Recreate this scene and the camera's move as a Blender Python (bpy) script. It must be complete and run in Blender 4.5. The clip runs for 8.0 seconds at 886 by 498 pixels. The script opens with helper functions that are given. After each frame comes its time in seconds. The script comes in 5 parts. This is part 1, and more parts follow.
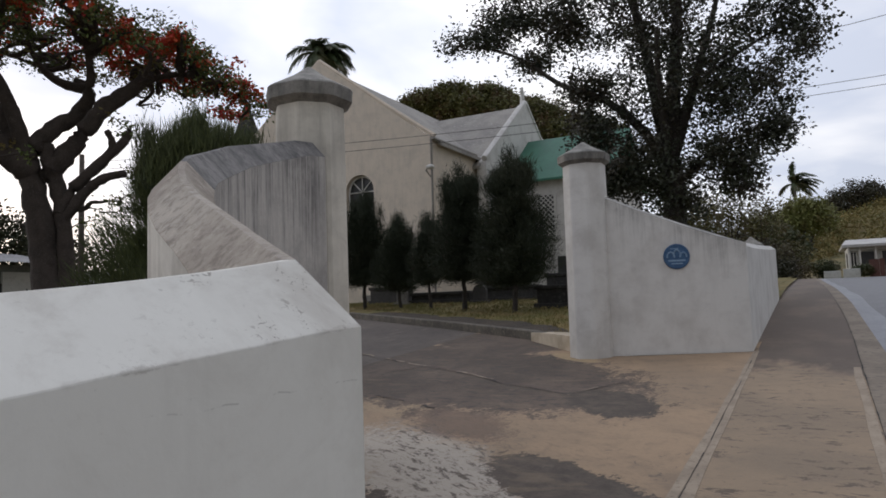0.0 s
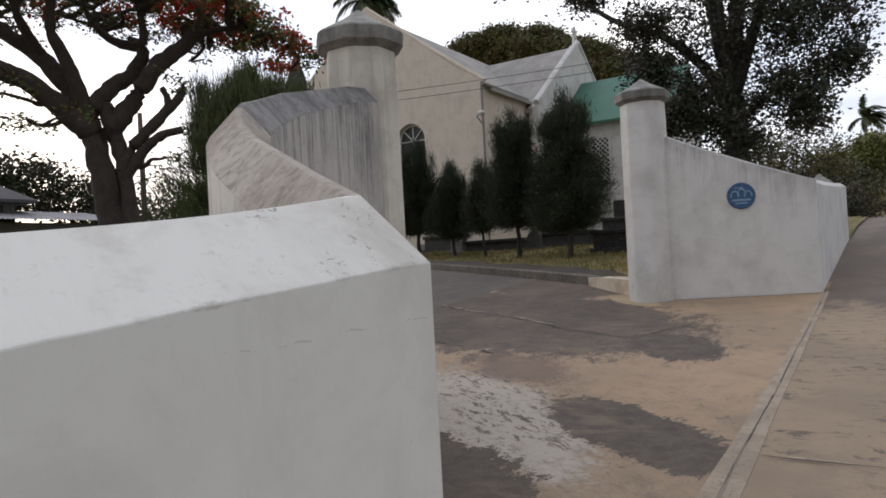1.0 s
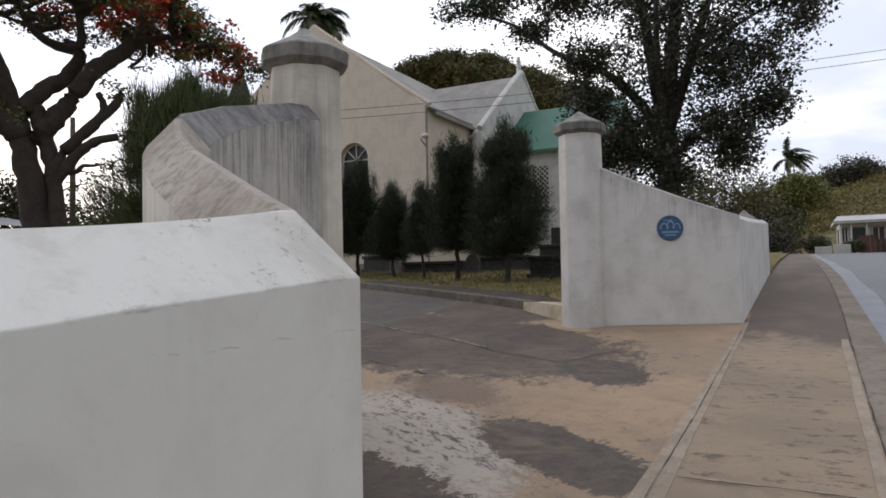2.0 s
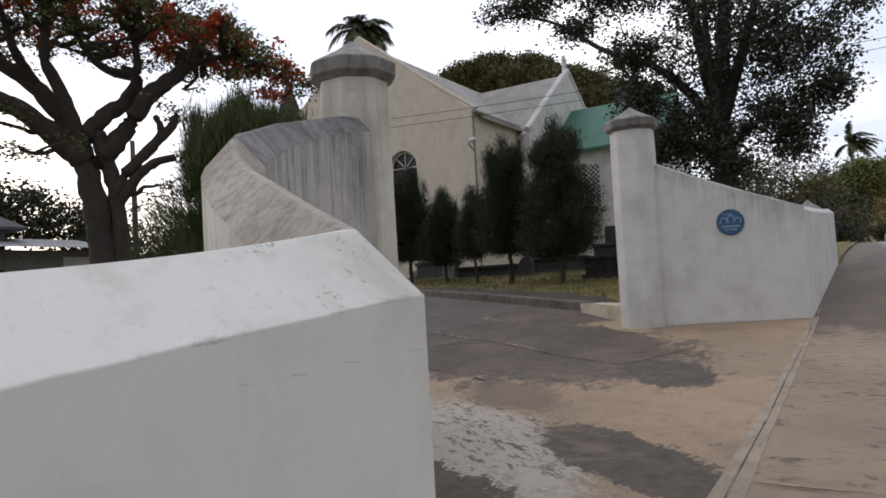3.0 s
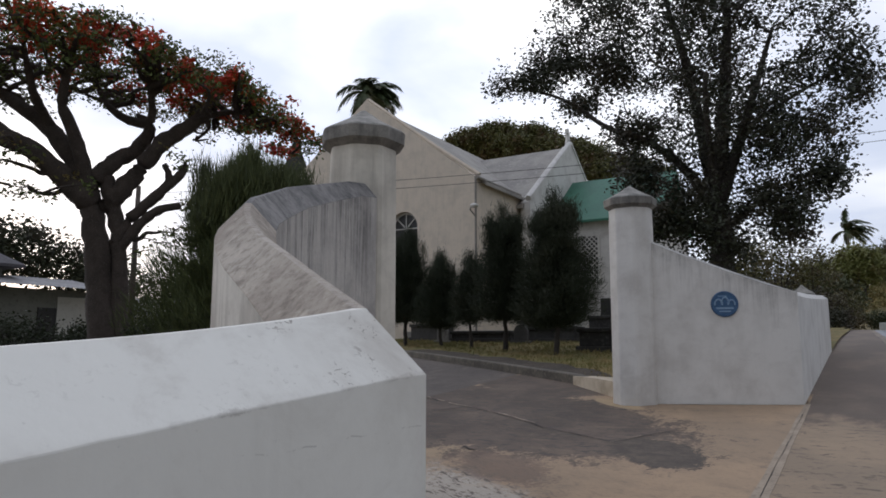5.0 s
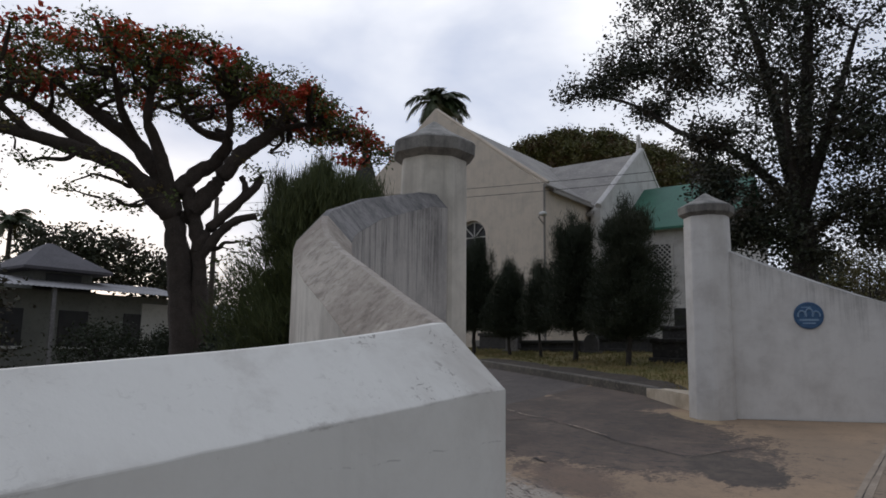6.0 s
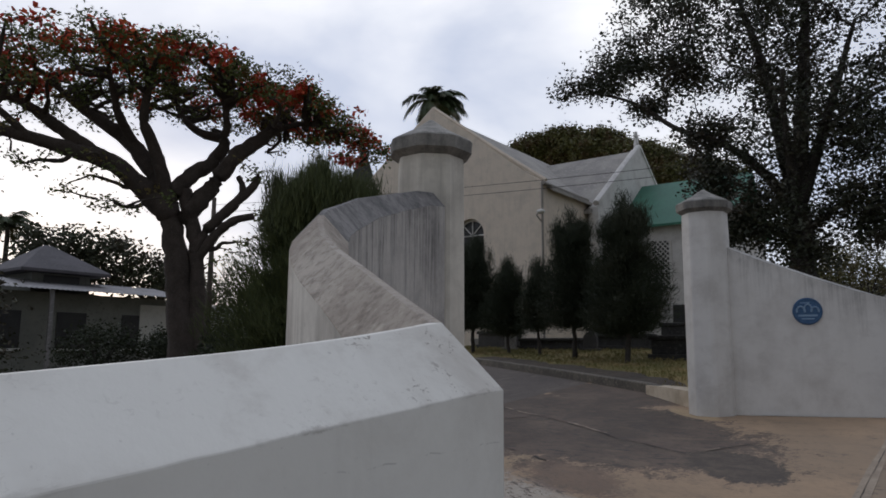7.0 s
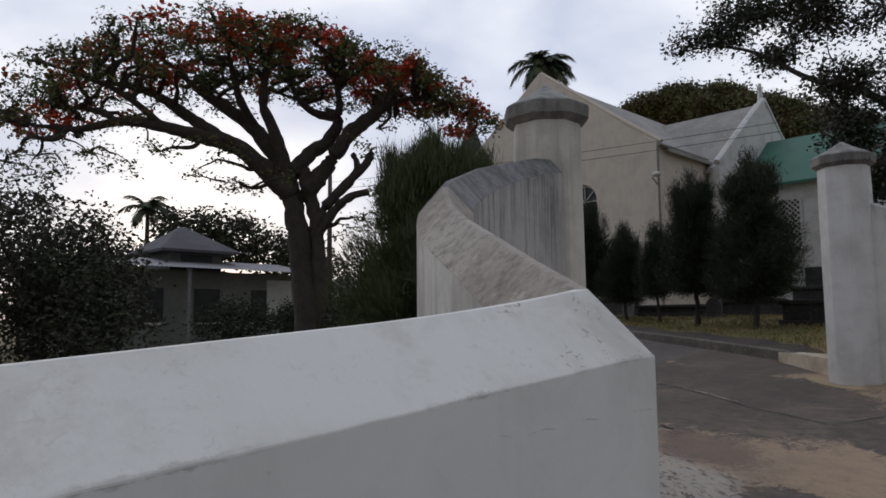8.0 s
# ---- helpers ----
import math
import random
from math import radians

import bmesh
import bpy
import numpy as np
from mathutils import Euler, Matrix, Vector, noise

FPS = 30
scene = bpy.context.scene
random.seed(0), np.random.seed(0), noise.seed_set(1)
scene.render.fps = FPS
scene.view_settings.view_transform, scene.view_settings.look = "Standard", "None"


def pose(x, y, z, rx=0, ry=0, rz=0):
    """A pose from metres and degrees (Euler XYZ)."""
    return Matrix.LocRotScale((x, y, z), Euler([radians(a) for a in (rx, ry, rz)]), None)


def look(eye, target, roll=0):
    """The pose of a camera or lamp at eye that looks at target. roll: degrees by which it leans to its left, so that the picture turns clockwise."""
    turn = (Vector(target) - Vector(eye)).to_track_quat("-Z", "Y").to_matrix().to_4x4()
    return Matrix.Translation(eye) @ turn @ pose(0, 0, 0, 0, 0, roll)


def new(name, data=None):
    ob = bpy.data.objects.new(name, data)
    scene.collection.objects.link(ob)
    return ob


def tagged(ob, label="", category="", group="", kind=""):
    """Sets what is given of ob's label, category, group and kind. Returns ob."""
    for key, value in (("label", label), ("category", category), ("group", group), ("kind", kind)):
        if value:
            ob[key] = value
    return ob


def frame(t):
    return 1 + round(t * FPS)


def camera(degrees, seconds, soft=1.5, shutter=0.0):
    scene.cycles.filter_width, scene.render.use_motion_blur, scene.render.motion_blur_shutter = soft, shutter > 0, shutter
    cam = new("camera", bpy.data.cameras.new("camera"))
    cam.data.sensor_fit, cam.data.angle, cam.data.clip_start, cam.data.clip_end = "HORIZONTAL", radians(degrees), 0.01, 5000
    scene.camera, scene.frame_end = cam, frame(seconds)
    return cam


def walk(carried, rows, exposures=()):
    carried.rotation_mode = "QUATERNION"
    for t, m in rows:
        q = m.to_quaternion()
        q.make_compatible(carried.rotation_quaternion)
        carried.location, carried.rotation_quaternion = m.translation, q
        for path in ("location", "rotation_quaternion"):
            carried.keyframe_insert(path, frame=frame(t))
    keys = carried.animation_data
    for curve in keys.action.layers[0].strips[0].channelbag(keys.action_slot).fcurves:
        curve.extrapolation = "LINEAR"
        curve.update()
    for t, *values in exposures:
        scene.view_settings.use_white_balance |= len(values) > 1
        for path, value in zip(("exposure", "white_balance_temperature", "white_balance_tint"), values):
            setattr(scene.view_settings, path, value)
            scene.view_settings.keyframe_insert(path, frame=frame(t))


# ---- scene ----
cam = camera(64.9, 8.0, soft=1.7)
PATH = [
    (0, (0.047, -0.052, 1.563), (-0.884, 1.711, 1.725), -1.9),
    (0.5, (-0.003, -0.022, 1.547), (-1.049, 1.681, 1.613), -3.1),
    (1, (-0.019, -0.01, 1.537), (-1.089, 1.68, 1.559), -3.1),
    (1.5, (0.025, -0.028, 1.529), (-0.915, 1.736, 1.576), -0.9),
    (1.7, (0.046, -0.044, 1.525), (-0.87, 1.733, 1.598), -1.1),
    (2.8, (-0.015, -0.066, 1.545), (-0.995, 1.675, 1.629), -2.2),
    (3, (-0.005, -0.036, 1.55), (-1.051, 1.666, 1.645), -3.3),
    (3.5, (0.007, -0.074, 1.542), (-1.033, 1.633, 1.601), -2.7),
    (4, (0.034, -0.087, 1.546), (-0.85, 1.704, 1.66), -0.6),
    (4.5, (0.031, -0.106, 1.568), (-0.931, 1.635, 1.771), 0.1),
    (4.7, (0.042, -0.124, 1.579), (-0.938, 1.602, 1.822), 0.1),
    (5.8, (0.03, -0.163, 1.602), (-1.141, 1.432, 1.892), 0.8),
    (6, (0.026, -0.166, 1.604), (-1.159, 1.418, 1.896), 0.8),
    (6.5, (0.012, -0.145, 1.607), (-1.179, 1.434, 1.9), 0.6),
    (7, (0.018, -0.146, 1.608), (-1.164, 1.442, 1.896), 0.3),
    (7.5, (0.005, -0.161, 1.603), (-1.26, 1.365, 1.872), -0.8),
    (8, (-0.035, -0.193, 1.604), (-1.461, 1.195, 1.807), -0.5),
]
walk(cam, [(t, look(eye, target, roll)) for t, eye, target, roll in PATH],
     [(0, -0.24, 6450, 10), (0.5, 0.0, 6500, 10), (1.0, 0.08, 6550, 10), (3.5, 0.06, 6450, 10), (4.5, -0.02, 6300, 10), (6.0, -0.58, 6200, 10), (8.0, -0.62, 6200, 10)])

# ---- sky and sun: an overcast evening, the sun low behind the trees ----
SUN_AZ, SUN_EL = math.atan2(-0.9, 0.42), radians(7)
world = bpy.data.worlds.new("world")
scene.world = world
world.use_nodes = True
wn = world.node_tree
wn.nodes.clear()


def wnode(kind, **props):
    n = wn.nodes.new(kind)
    for k, v in props.items():
        n.inputs[k].default_value = v
    return n


w_out = wn.nodes.new("ShaderNodeOutputWorld")
w_bg = wnode("ShaderNodeBackground", Strength=1.16)
w_sky = wn.nodes.new("ShaderNodeTexSky")
w_sky.sky_type = "NISHITA"
w_sky.sun_disc = False
w_sky.sun_elevation, w_sky.sun_rotation = SUN_EL, SUN_AZ % (2 * math.pi)
w_dim = wn.nodes.new("ShaderNodeVectorMath")
w_dim.operation = "SCALE"
w_dim.inputs["Scale"].default_value = 0.15
w_co = wn.nodes.new("ShaderNodeTexCoord")
w_sep = wn.nodes.new("ShaderNodeSeparateXYZ")
w_h = wn.nodes.new("ShaderNodeMath")
w_h.operation = "ADD"
w_h.inputs[1].default_value = 0.25
w_div = wn.nodes.new("ShaderNodeVectorMath")
w_div.operation = "DIVIDE"
w_noise = wnode("ShaderNodeTexNoise", Scale=1.5, Detail=6.0, Roughness=0.5, Distortion=0.3)
w_ramp = wn.nodes.new("ShaderNodeValToRGB")
w_ramp.color_ramp.elements[0].position, w_ramp.color_ramp.elements[0].color = 0.40, (0.60, 0.64, 0.76, 1)
w_ramp.color_ramp.elements[1].position, w_ramp.color_ramp.elements[1].color = 0.70, (1.12, 1.09, 1.08, 1)
w_mix = wn.nodes.new("ShaderNodeMix")
w_mix.data_type = "RGBA"
w_mix.inputs["Factor"].default_value = 0.9
link = wn.links.new
link(w_co.outputs["Generated"], w_sep.inputs[0])
link(w_sep.outputs["Z"], w_h.inputs[0])
link(w_co.outputs["Generated"], w_div.inputs[0])
link(w_h.outputs[0], w_div.inputs[1])
link(w_div.outputs[0], w_noise.inputs["Vector"])
link(w_noise.outputs["Fac"], w_ramp.inputs["Fac"])
link(w_sky.outputs[0], w_dim.inputs[0])
link(w_dim.outputs[0], w_mix.inputs["A"])
# the cloud is brighter round the hidden sun and duller behind the street
w_dot = wn.nodes.new("ShaderNodeVectorMath")
w_dot.operation = "DOT_PRODUCT"
w_dot.inputs[1].default_value = (-0.68, 0.44, 0.58)
w_glow = wn.nodes.new("ShaderNodeMapRange")
w_glow.interpolation_type = "SMOOTHSTEP"
for k, v in (("From Min", -0.5), ("From Max", 1.0), ("To Min", 0.5), ("To Max", 1.4)):
    w_glow.inputs[k].default_value = v
w_lit = wn.nodes.new("ShaderNodeVectorMath")
w_lit.operation = "SCALE"
link(w_co.outputs["Generated"], w_dot.inputs[0])
link(w_dot.outputs["Value"], w_glow.inputs["Value"])
link(w_ramp.outputs[0], w_lit.inputs[0])
link(w_glow.outputs[0], w_lit.inputs["Scale"])
link(w_lit.outputs[0], w_mix.inputs["B"])
link(w_mix.outputs["Result"], w_bg.inputs["Color"])
link(w_bg.outputs[0], w_out.inputs["Surface"])
sun = new("sun", bpy.data.lights.new("sun", "SUN"))
sun.data.energy, sun.data.angle, sun.data.color = 0.7, radians(12), (1.0, 0.86, 0.68)
sun.matrix_world = look((math.sin(SUN_AZ) * 50, math.cos(SUN_AZ) * 50, 50 * math.tan(SUN_EL)), (0, 0, 0))


# ---- materials ----
class Nodes:
    """A small builder for one procedural material."""

    def __init__(self, name, rough=0.8, metal=0.0):
        self.mat = bpy.data.materials.new(name)
        self.mat.use_nodes = True
        self.t = self.mat.node_tree
        self.bsdf = self.t.nodes["Principled BSDF"]
        self.bsdf.inputs["Roughness"].default_value = rough
        self.bsdf.inputs["Metallic"].default_value = metal
        self.geo = self.t.nodes.new("ShaderNodeNewGeometry")

    def noise(self, scale, detail=5.0, rough=0.6, offset=0.0, distort=0.0):
        m = self.t.nodes.new("ShaderNodeMapping")
        m.inputs["Scale"].default_value = scale if isinstance(scale, tuple) else (scale,) * 3
        m.inputs["Location"].default_value = (offset, offset * 1.7, offset * 0.3)
        self.t.links.new(self.geo.outputs["Position"], m.inputs["Vector"])
        n = self.t.nodes.new("ShaderNodeTexNoise")
        for k, v in (("Scale", 1.0), ("Detail", detail), ("Roughness", rough), ("Distortion", distort)):
            n.inputs[k].default_value = v
        self.t.links.new(m.outputs[0], n.inputs["Vector"])
        return n.outputs["Fac"]

    def step(self, fac, lo, hi, invert=False):
        r = self.t.nodes.new("ShaderNodeMapRange")
        r.interpolation_type = "SMOOTHSTEP"
        for k, v in (("From Min", lo), ("From Max", hi), ("To Min", 1.0 if invert else 0.0), ("To Max", 0.0 if invert else 1.0)):
            r.inputs[k].default_value = v
        self.t.links.new(fac, r.inputs["Value"])
        return r.outputs[0]

    def maths(self, op, a, b=0.0):
        n = self.t.nodes.new("ShaderNodeMath")
        n.operation = op
        for slot, v in ((0, a), (1, b)):
            if isinstance(v, (int, float)):
                n.inputs[slot].default_value = v
            else:
                self.t.links.new(v, n.inputs[slot])
        return n.outputs[0]

    def mix(self, fac, a, b):
        n = self.t.nodes.new("ShaderNodeMix")
        n.data_type = "RGBA"
        for key, v in (("Factor", fac), ("A", a), ("B", b)):
            if isinstance(v, tuple):
                n.inputs[key].default_value = (*v, 1)
            elif isinstance(v, (int, float)):
                n.inputs[key].default_value = v
            else:
                self.t.links.new(v, n.inputs[key])
        return n.outputs["Result"]

    def axis(self, name, source="Position"):
        s = self.t.nodes.new("ShaderNodeSeparateXYZ")
        self.t.links.new(self.geo.outputs[source], s.inputs[0])
        return s.outputs[name]

    def random(self, island=True):
        if island:
            return self.geo.outputs["Random Per Island"]
        return self.t.nodes.new("ShaderNodeObjectInfo").outputs["Random"]

    def done(self, color, bump=None, strength=0.3, distance=0.01, rough=None):
        self.t.links.new(color, self.bsdf.inputs["Base Color"])
        if bump is not None:
            b = self.t.nodes.new("ShaderNodeBump")
            b.inputs["Strength"].default_value, b.inputs["Distance"].default_value = strength, distance
            self.t.links.new(bump, b.inputs["Height"])
            self.t.links.new(b.outputs[0], self.bsdf.inputs["Normal"])
        if rough is not None:
            self.t.links.new(rough, self.bsdf.inputs["Roughness"])
        return self.mat


def white_plaster(name, base, dirt, amount, streak=0.5, marks=0.4, relief_by=0.25, grain=0.0, run=(9.0, 9.0, 0.7), scuffs=0.0, scratch=0.0, runoff=None, arris=0.0):
    """Painted render: broad stains, vertical streaks, hairline cracks, specks and scuffs."""
    n = Nodes(name, 0.75)
    broad = n.step(n.noise(1.6, 6, 0.6), 0.42, 0.72)
    c = n.mix(n.maths("MULTIPLY", broad, amount), base, dirt)
    if streak:
        runs = n.step(n.noise(run, 5, 0.7, 3.0), 0.47, 0.7)
        c = n.mix(n.maths("MULTIPLY", runs, amount * streak), c, tuple(v * 0.6 for v in dirt))
    if arris:
        # grime and chips along the worn edge below the coping
        off = n.maths("ABSOLUTE", n.maths("SUBTRACT", n.maths("SUBTRACT", n.axis("Z"), n.maths("MULTIPLY", n.axis("Y"), 0.08)), 1.441))
        ragged = n.maths("ADD", off, n.maths("MULTIPLY", n.maths("SUBTRACT", n.noise((40.0, 26.0, 40.0), 5, 0.7, 37.0), 0.5), 0.022))
        edge = n.maths("MULTIPLY", n.step(ragged, 0.001, 0.006, True), n.step(n.noise((6.0, 5.0, 6.0), 4, 0.65, 31.0), 0.42, 0.6))
        c = n.mix(n.maths("MULTIPLY", edge, arris), c, (0.22, 0.19, 0.16))
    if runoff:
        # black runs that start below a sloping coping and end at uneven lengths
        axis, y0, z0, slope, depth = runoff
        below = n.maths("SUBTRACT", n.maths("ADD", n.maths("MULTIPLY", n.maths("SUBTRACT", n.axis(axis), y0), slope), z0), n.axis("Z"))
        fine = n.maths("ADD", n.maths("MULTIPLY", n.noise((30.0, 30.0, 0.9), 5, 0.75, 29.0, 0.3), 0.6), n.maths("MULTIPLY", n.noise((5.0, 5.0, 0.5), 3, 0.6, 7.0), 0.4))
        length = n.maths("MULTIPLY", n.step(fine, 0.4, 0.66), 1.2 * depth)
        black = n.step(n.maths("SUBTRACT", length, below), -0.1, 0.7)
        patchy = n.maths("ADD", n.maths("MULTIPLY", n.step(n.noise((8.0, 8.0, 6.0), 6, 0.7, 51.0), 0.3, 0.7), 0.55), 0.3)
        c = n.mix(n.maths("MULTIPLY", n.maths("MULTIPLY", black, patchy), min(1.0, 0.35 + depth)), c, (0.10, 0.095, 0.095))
    specks = n.step(n.noise(26.0, 3, 0.7, 8.0), 0.68, 0.74)
    c = n.mix(n.maths("MULTIPLY", specks, 0.3 * amount + 0.04), c, tuple(v * 0.35 for v in dirt))
    faint = n.step(n.noise((3.0, 3.0, 4.0), 8, 0.72, 17.0, 0.5), 0.46, 0.68)
    c = n.mix(n.maths("MULTIPLY", faint, 0.45 * amount + 0.04), c, dirt)
    if marks:
        crack = n.step(n.noise((90.0, 60.0, 110.0), 5, 0.65, 21.0, 0.4), 0.58, 0.66)
        patches = n.step(n.noise(7.0, 5, 0.6, 13.0), 0.54, 0.66)
        c = n.mix(n.maths("MULTIPLY", n.maths("MULTIPLY", crack, patches), marks), c, (0.24, 0.21, 0.18))
    if scuffs:
        # scraped flecks that gather at the end by the gate
        gather = n.step(n.maths("ADD", n.axis("Y"), n.maths("MULTIPLY", n.noise(9.0, 3, 0.5, 6.0), 0.5)), 0.9, 1.2)
        flecks = n.step(n.noise((75.0, 48.0, 60.0), 4, 0.65, 11.0, 1.2), 0.57, 0.64)
        where = n.step(n.noise(9.0, 3, 0.5, 27.0), 0.45, 0.6)
        c = n.mix(n.maths("MULTIPLY", n.maths("MULTIPLY", flecks, where), n.maths("MULTIPLY", n.maths("ADD", gather, 0.12), scuffs)), c, (0.20, 0.165, 0.135))
    if scratch:
        rise = n.maths("ADD", n.axis("Z"), n.maths("MULTIPLY", n.noise((4.0, 9.0, 4.0), 3, 0.6, 2.0), 0.03))
        line = n.step(n.maths("ABSOLUTE", n.maths("SUBTRACT", rise, 1.437)), 0.0006, 0.002, True)
        broken = n.step(n.noise((4.0, 16.0, 3.0), 4, 0.6, 19.0), 0.5, 0.56)
        c = n.mix(n.maths("MULTIPLY", n.maths("MULTIPLY", line, broken), n.maths("MULTIPLY", n.step(n.axis("Y"), 0.5, 0.75), scratch)), c, (0.2, 0.18, 0.16))
    relief = n.maths("ADD", n.noise(7.0, 5, 0.6, 2.0), n.maths("MULTIPLY", n.noise(60.0, 3, 0.6, 5.0), 0.25))
    if grain:
        pits = n.noise(24.0, 9, 0.75, 33.0)
        c = n.mix(n.maths("MULTIPLY", n.step(pits, 0.44, 0.66), grain), c, tuple(v * 0.6 for v in dirt))
        c = n.mix(n.maths("MULTIPLY", n.step(n.noise(13.0, 7, 0.7, 44.0), 0.55, 0.68), grain * 0.6), c, tuple(min(0.8, v * 1.35) for v in base))
        relief = n.maths("ADD", relief, n.maths("MULTIPLY", pits, 0.8))
    return n.done(c, relief, relief_by, 0.012)


def mottled(name, a, b, c, scale, rough=0.85, bump=0.4, depth=0.01, fine=8.0):
    """Two-scale mix of three colours with a rough relief."""
    n = Nodes(name, rough)
    k = n.mix(n.step(n.noise(scale, 6, 0.6), 0.35, 0.65), a, b)
    k = n.mix(n.step(n.noise(scale * fine, 4, 0.65, 4.0), 0.5, 0.75), k, c)
    return n.done(k, n.noise(scale * fine * 2, 5, 0.7, 9.0), bump, depth)


def foliage(name, a, b, c, rough=0.55):
    n = Nodes(name, rough)
    k = n.mix(n.random(), a, b)
    k = n.mix(n.step(n.noise(0.8, 3, 0.5), 0.45, 0.7), k, c)
    return n.done(k)


WHITE = white_plaster("white_painted_render", (0.80, 0.785, 0.73), (0.48, 0.44, 0.385), 0.4, 0.25, 0.0, 0.1, 0.0, (5.0, 5.0, 0.9), 0.0, 0.3, arris=0.45)
WHITE_TOP = white_plaster("scuffed_white_coping", (0.83, 0.815, 0.76), (0.44, 0.395, 0.345), 0.68, 0.0, 0.15, 0.2, 0.0, (9.0, 9.0, 0.7), 0.9, arris=0.35)
WHITE_OLD = white_plaster("weathered_render", (0.66, 0.64, 0.595), (0.32, 0.30, 0.275), 0.85, 0.75, 0.3, 0.25, 0.0, (7.0, 7.0, 0.5))
WHITE_FAR = white_plaster("limewashed_render", (0.68, 0.665, 0.64), (0.42, 0.395, 0.37), 0.55, 0.22, 0.2, 0.25, 0.0, (4.0, 4.0, 0.8))
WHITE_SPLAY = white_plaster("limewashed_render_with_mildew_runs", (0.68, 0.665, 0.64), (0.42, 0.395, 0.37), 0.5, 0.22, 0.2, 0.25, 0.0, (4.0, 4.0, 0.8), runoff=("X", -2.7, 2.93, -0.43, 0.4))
CREAM = white_plaster("cream_church_render", (0.69, 0.60, 0.495), (0.45, 0.41, 0.35), 0.4, 0.4)
PILLAR_OLD = white_plaster("stained_pillar_render", (0.69, 0.65, 0.57), (0.28, 0.255, 0.225), 0.42, 0.8, 0.3, 0.25, 0.0, (5.0, 5.0, 0.4))
PLINTH = white_plaster("yellow_stained_render", (0.58, 0.50, 0.39), (0.30, 0.235, 0.16), 0.8, 0.3, 0.3, 0.3)
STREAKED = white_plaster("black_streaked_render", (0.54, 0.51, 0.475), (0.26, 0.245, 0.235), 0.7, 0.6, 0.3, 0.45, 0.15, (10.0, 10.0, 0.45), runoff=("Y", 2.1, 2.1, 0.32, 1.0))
ROUGH = white_plaster("rough_grey_coping", (0.46, 0.41, 0.35), (0.25, 0.205, 0.165), 0.8, 0.0, 0.4, 0.6, 0.7)
MOSSY = white_plaster("mildewed_coping", (0.23, 0.218, 0.21), (0.055, 0.054, 0.056), 1.0, 0.7, 0.3, 0.6, 0.5, (14.0, 14.0, 5.0))
COPING_FAR = white_plaster("grey_stained_coping", (0.44, 0.425, 0.405), (0.16, 0.155, 0.15), 0.9, 0.5, 0.3, 0.3)
CAPSTONE = white_plaster("weathered_concrete_cap", (0.33, 0.315, 0.285), (0.10, 0.098, 0.092), 0.95, 0.6)
RIM = white_plaster("stained_cap_rim", (0.27, 0.258, 0.235), (0.085, 0.083, 0.08), 1.0, 0.6, 0.6, 0.5, 0.3)
BARK = mottled("grey_brown_bark", (0.10, 0.08, 0.065), (0.06, 0.048, 0.04), (0.16, 0.14, 0.12), 3.0, 0.9, 0.8, 0.02)
BARK_FLAM = mottled("furrowed_brown_bark", (0.075, 0.058, 0.048), (0.05, 0.039, 0.032), (0.12, 0.10, 0.085), 4.0, 0.9, 0.8, 0.03)
BARK_DARK = mottled("dark_bark", (0.05, 0.042, 0.036), (0.03, 0.026, 0.022), (0.08, 0.07, 0.06), 3.0, 0.9, 0.8, 0.02)
LEAF_FLAM = foliage("feathery_leaf", (0.075, 0.115, 0.028), (0.145, 0.18, 0.042), (0.19, 0.135, 0.04))
PETAL = foliage("red_petal", (0.62, 0.05, 0.03), (0.66, 0.13, 0.03), (0.50, 0.04, 0.03))
LEAF_DARK = foliage("glossy_dark_leaf", (0.024, 0.03, 0.016), (0.042, 0.05, 0.024), (0.058, 0.046, 0.03), 0.45)
# same needles twice: shade painted into the first colour, sunlight into the second
NEEDLE_SHADED = foliage("shaded_casuarina_needle", (0.017, 0.025, 0.012), (0.031, 0.042, 0.018), (0.036, 0.042, 0.021), 0.8)
NEEDLE_SUNNY = foliage("sunlit_olive_casuarina_needle", (0.045, 0.062, 0.02), (0.092, 0.11, 0.033), (0.055, 0.064, 0.024), 0.8)
LEAF_MID = foliage("olive_leaf", (0.04, 0.055, 0.018), (0.075, 0.085, 0.03), (0.10, 0.085, 0.035))
LEAF_RAIN = foliage("olive_and_russet_leaf", (0.09, 0.10, 0.028), (0.15, 0.145, 0.045), (0.13, 0.075, 0.04))
LEAF_BUSH = foliage("hedge_leaf", (0.016, 0.024, 0.01), (0.034, 0.043, 0.017), (0.024, 0.031, 0.014), 0.85)
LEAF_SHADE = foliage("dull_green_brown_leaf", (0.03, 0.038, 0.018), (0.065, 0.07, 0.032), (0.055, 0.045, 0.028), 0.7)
PALM_LEAF = foliage("palm_leaf", (0.035, 0.055, 0.02), (0.06, 0.085, 0.03), (0.09, 0.08, 0.035))
ROOF_GREY = mottled("weathered_roof", (0.34, 0.32, 0.29), (0.25, 0.235, 0.22), (0.42, 0.40, 0.37), 0.8)
ROOF_GREEN = mottled("green_sheet_roof", (0.028, 0.135, 0.085), (0.035, 0.16, 0.10), (0.02, 0.10, 0.065), 0.7, 0.55)
SHEET = mottled("galvanised_sheet", (0.25, 0.245, 0.25), (0.18, 0.175, 0.18), (0.33, 0.32, 0.32), 1.2, 0.5)
SHEET_DARK = mottled("dull_purple_grey_roof", (0.09, 0.083, 0.094), (0.065, 0.061, 0.068), (0.12, 0.114, 0.12), 1.2, 0.75)
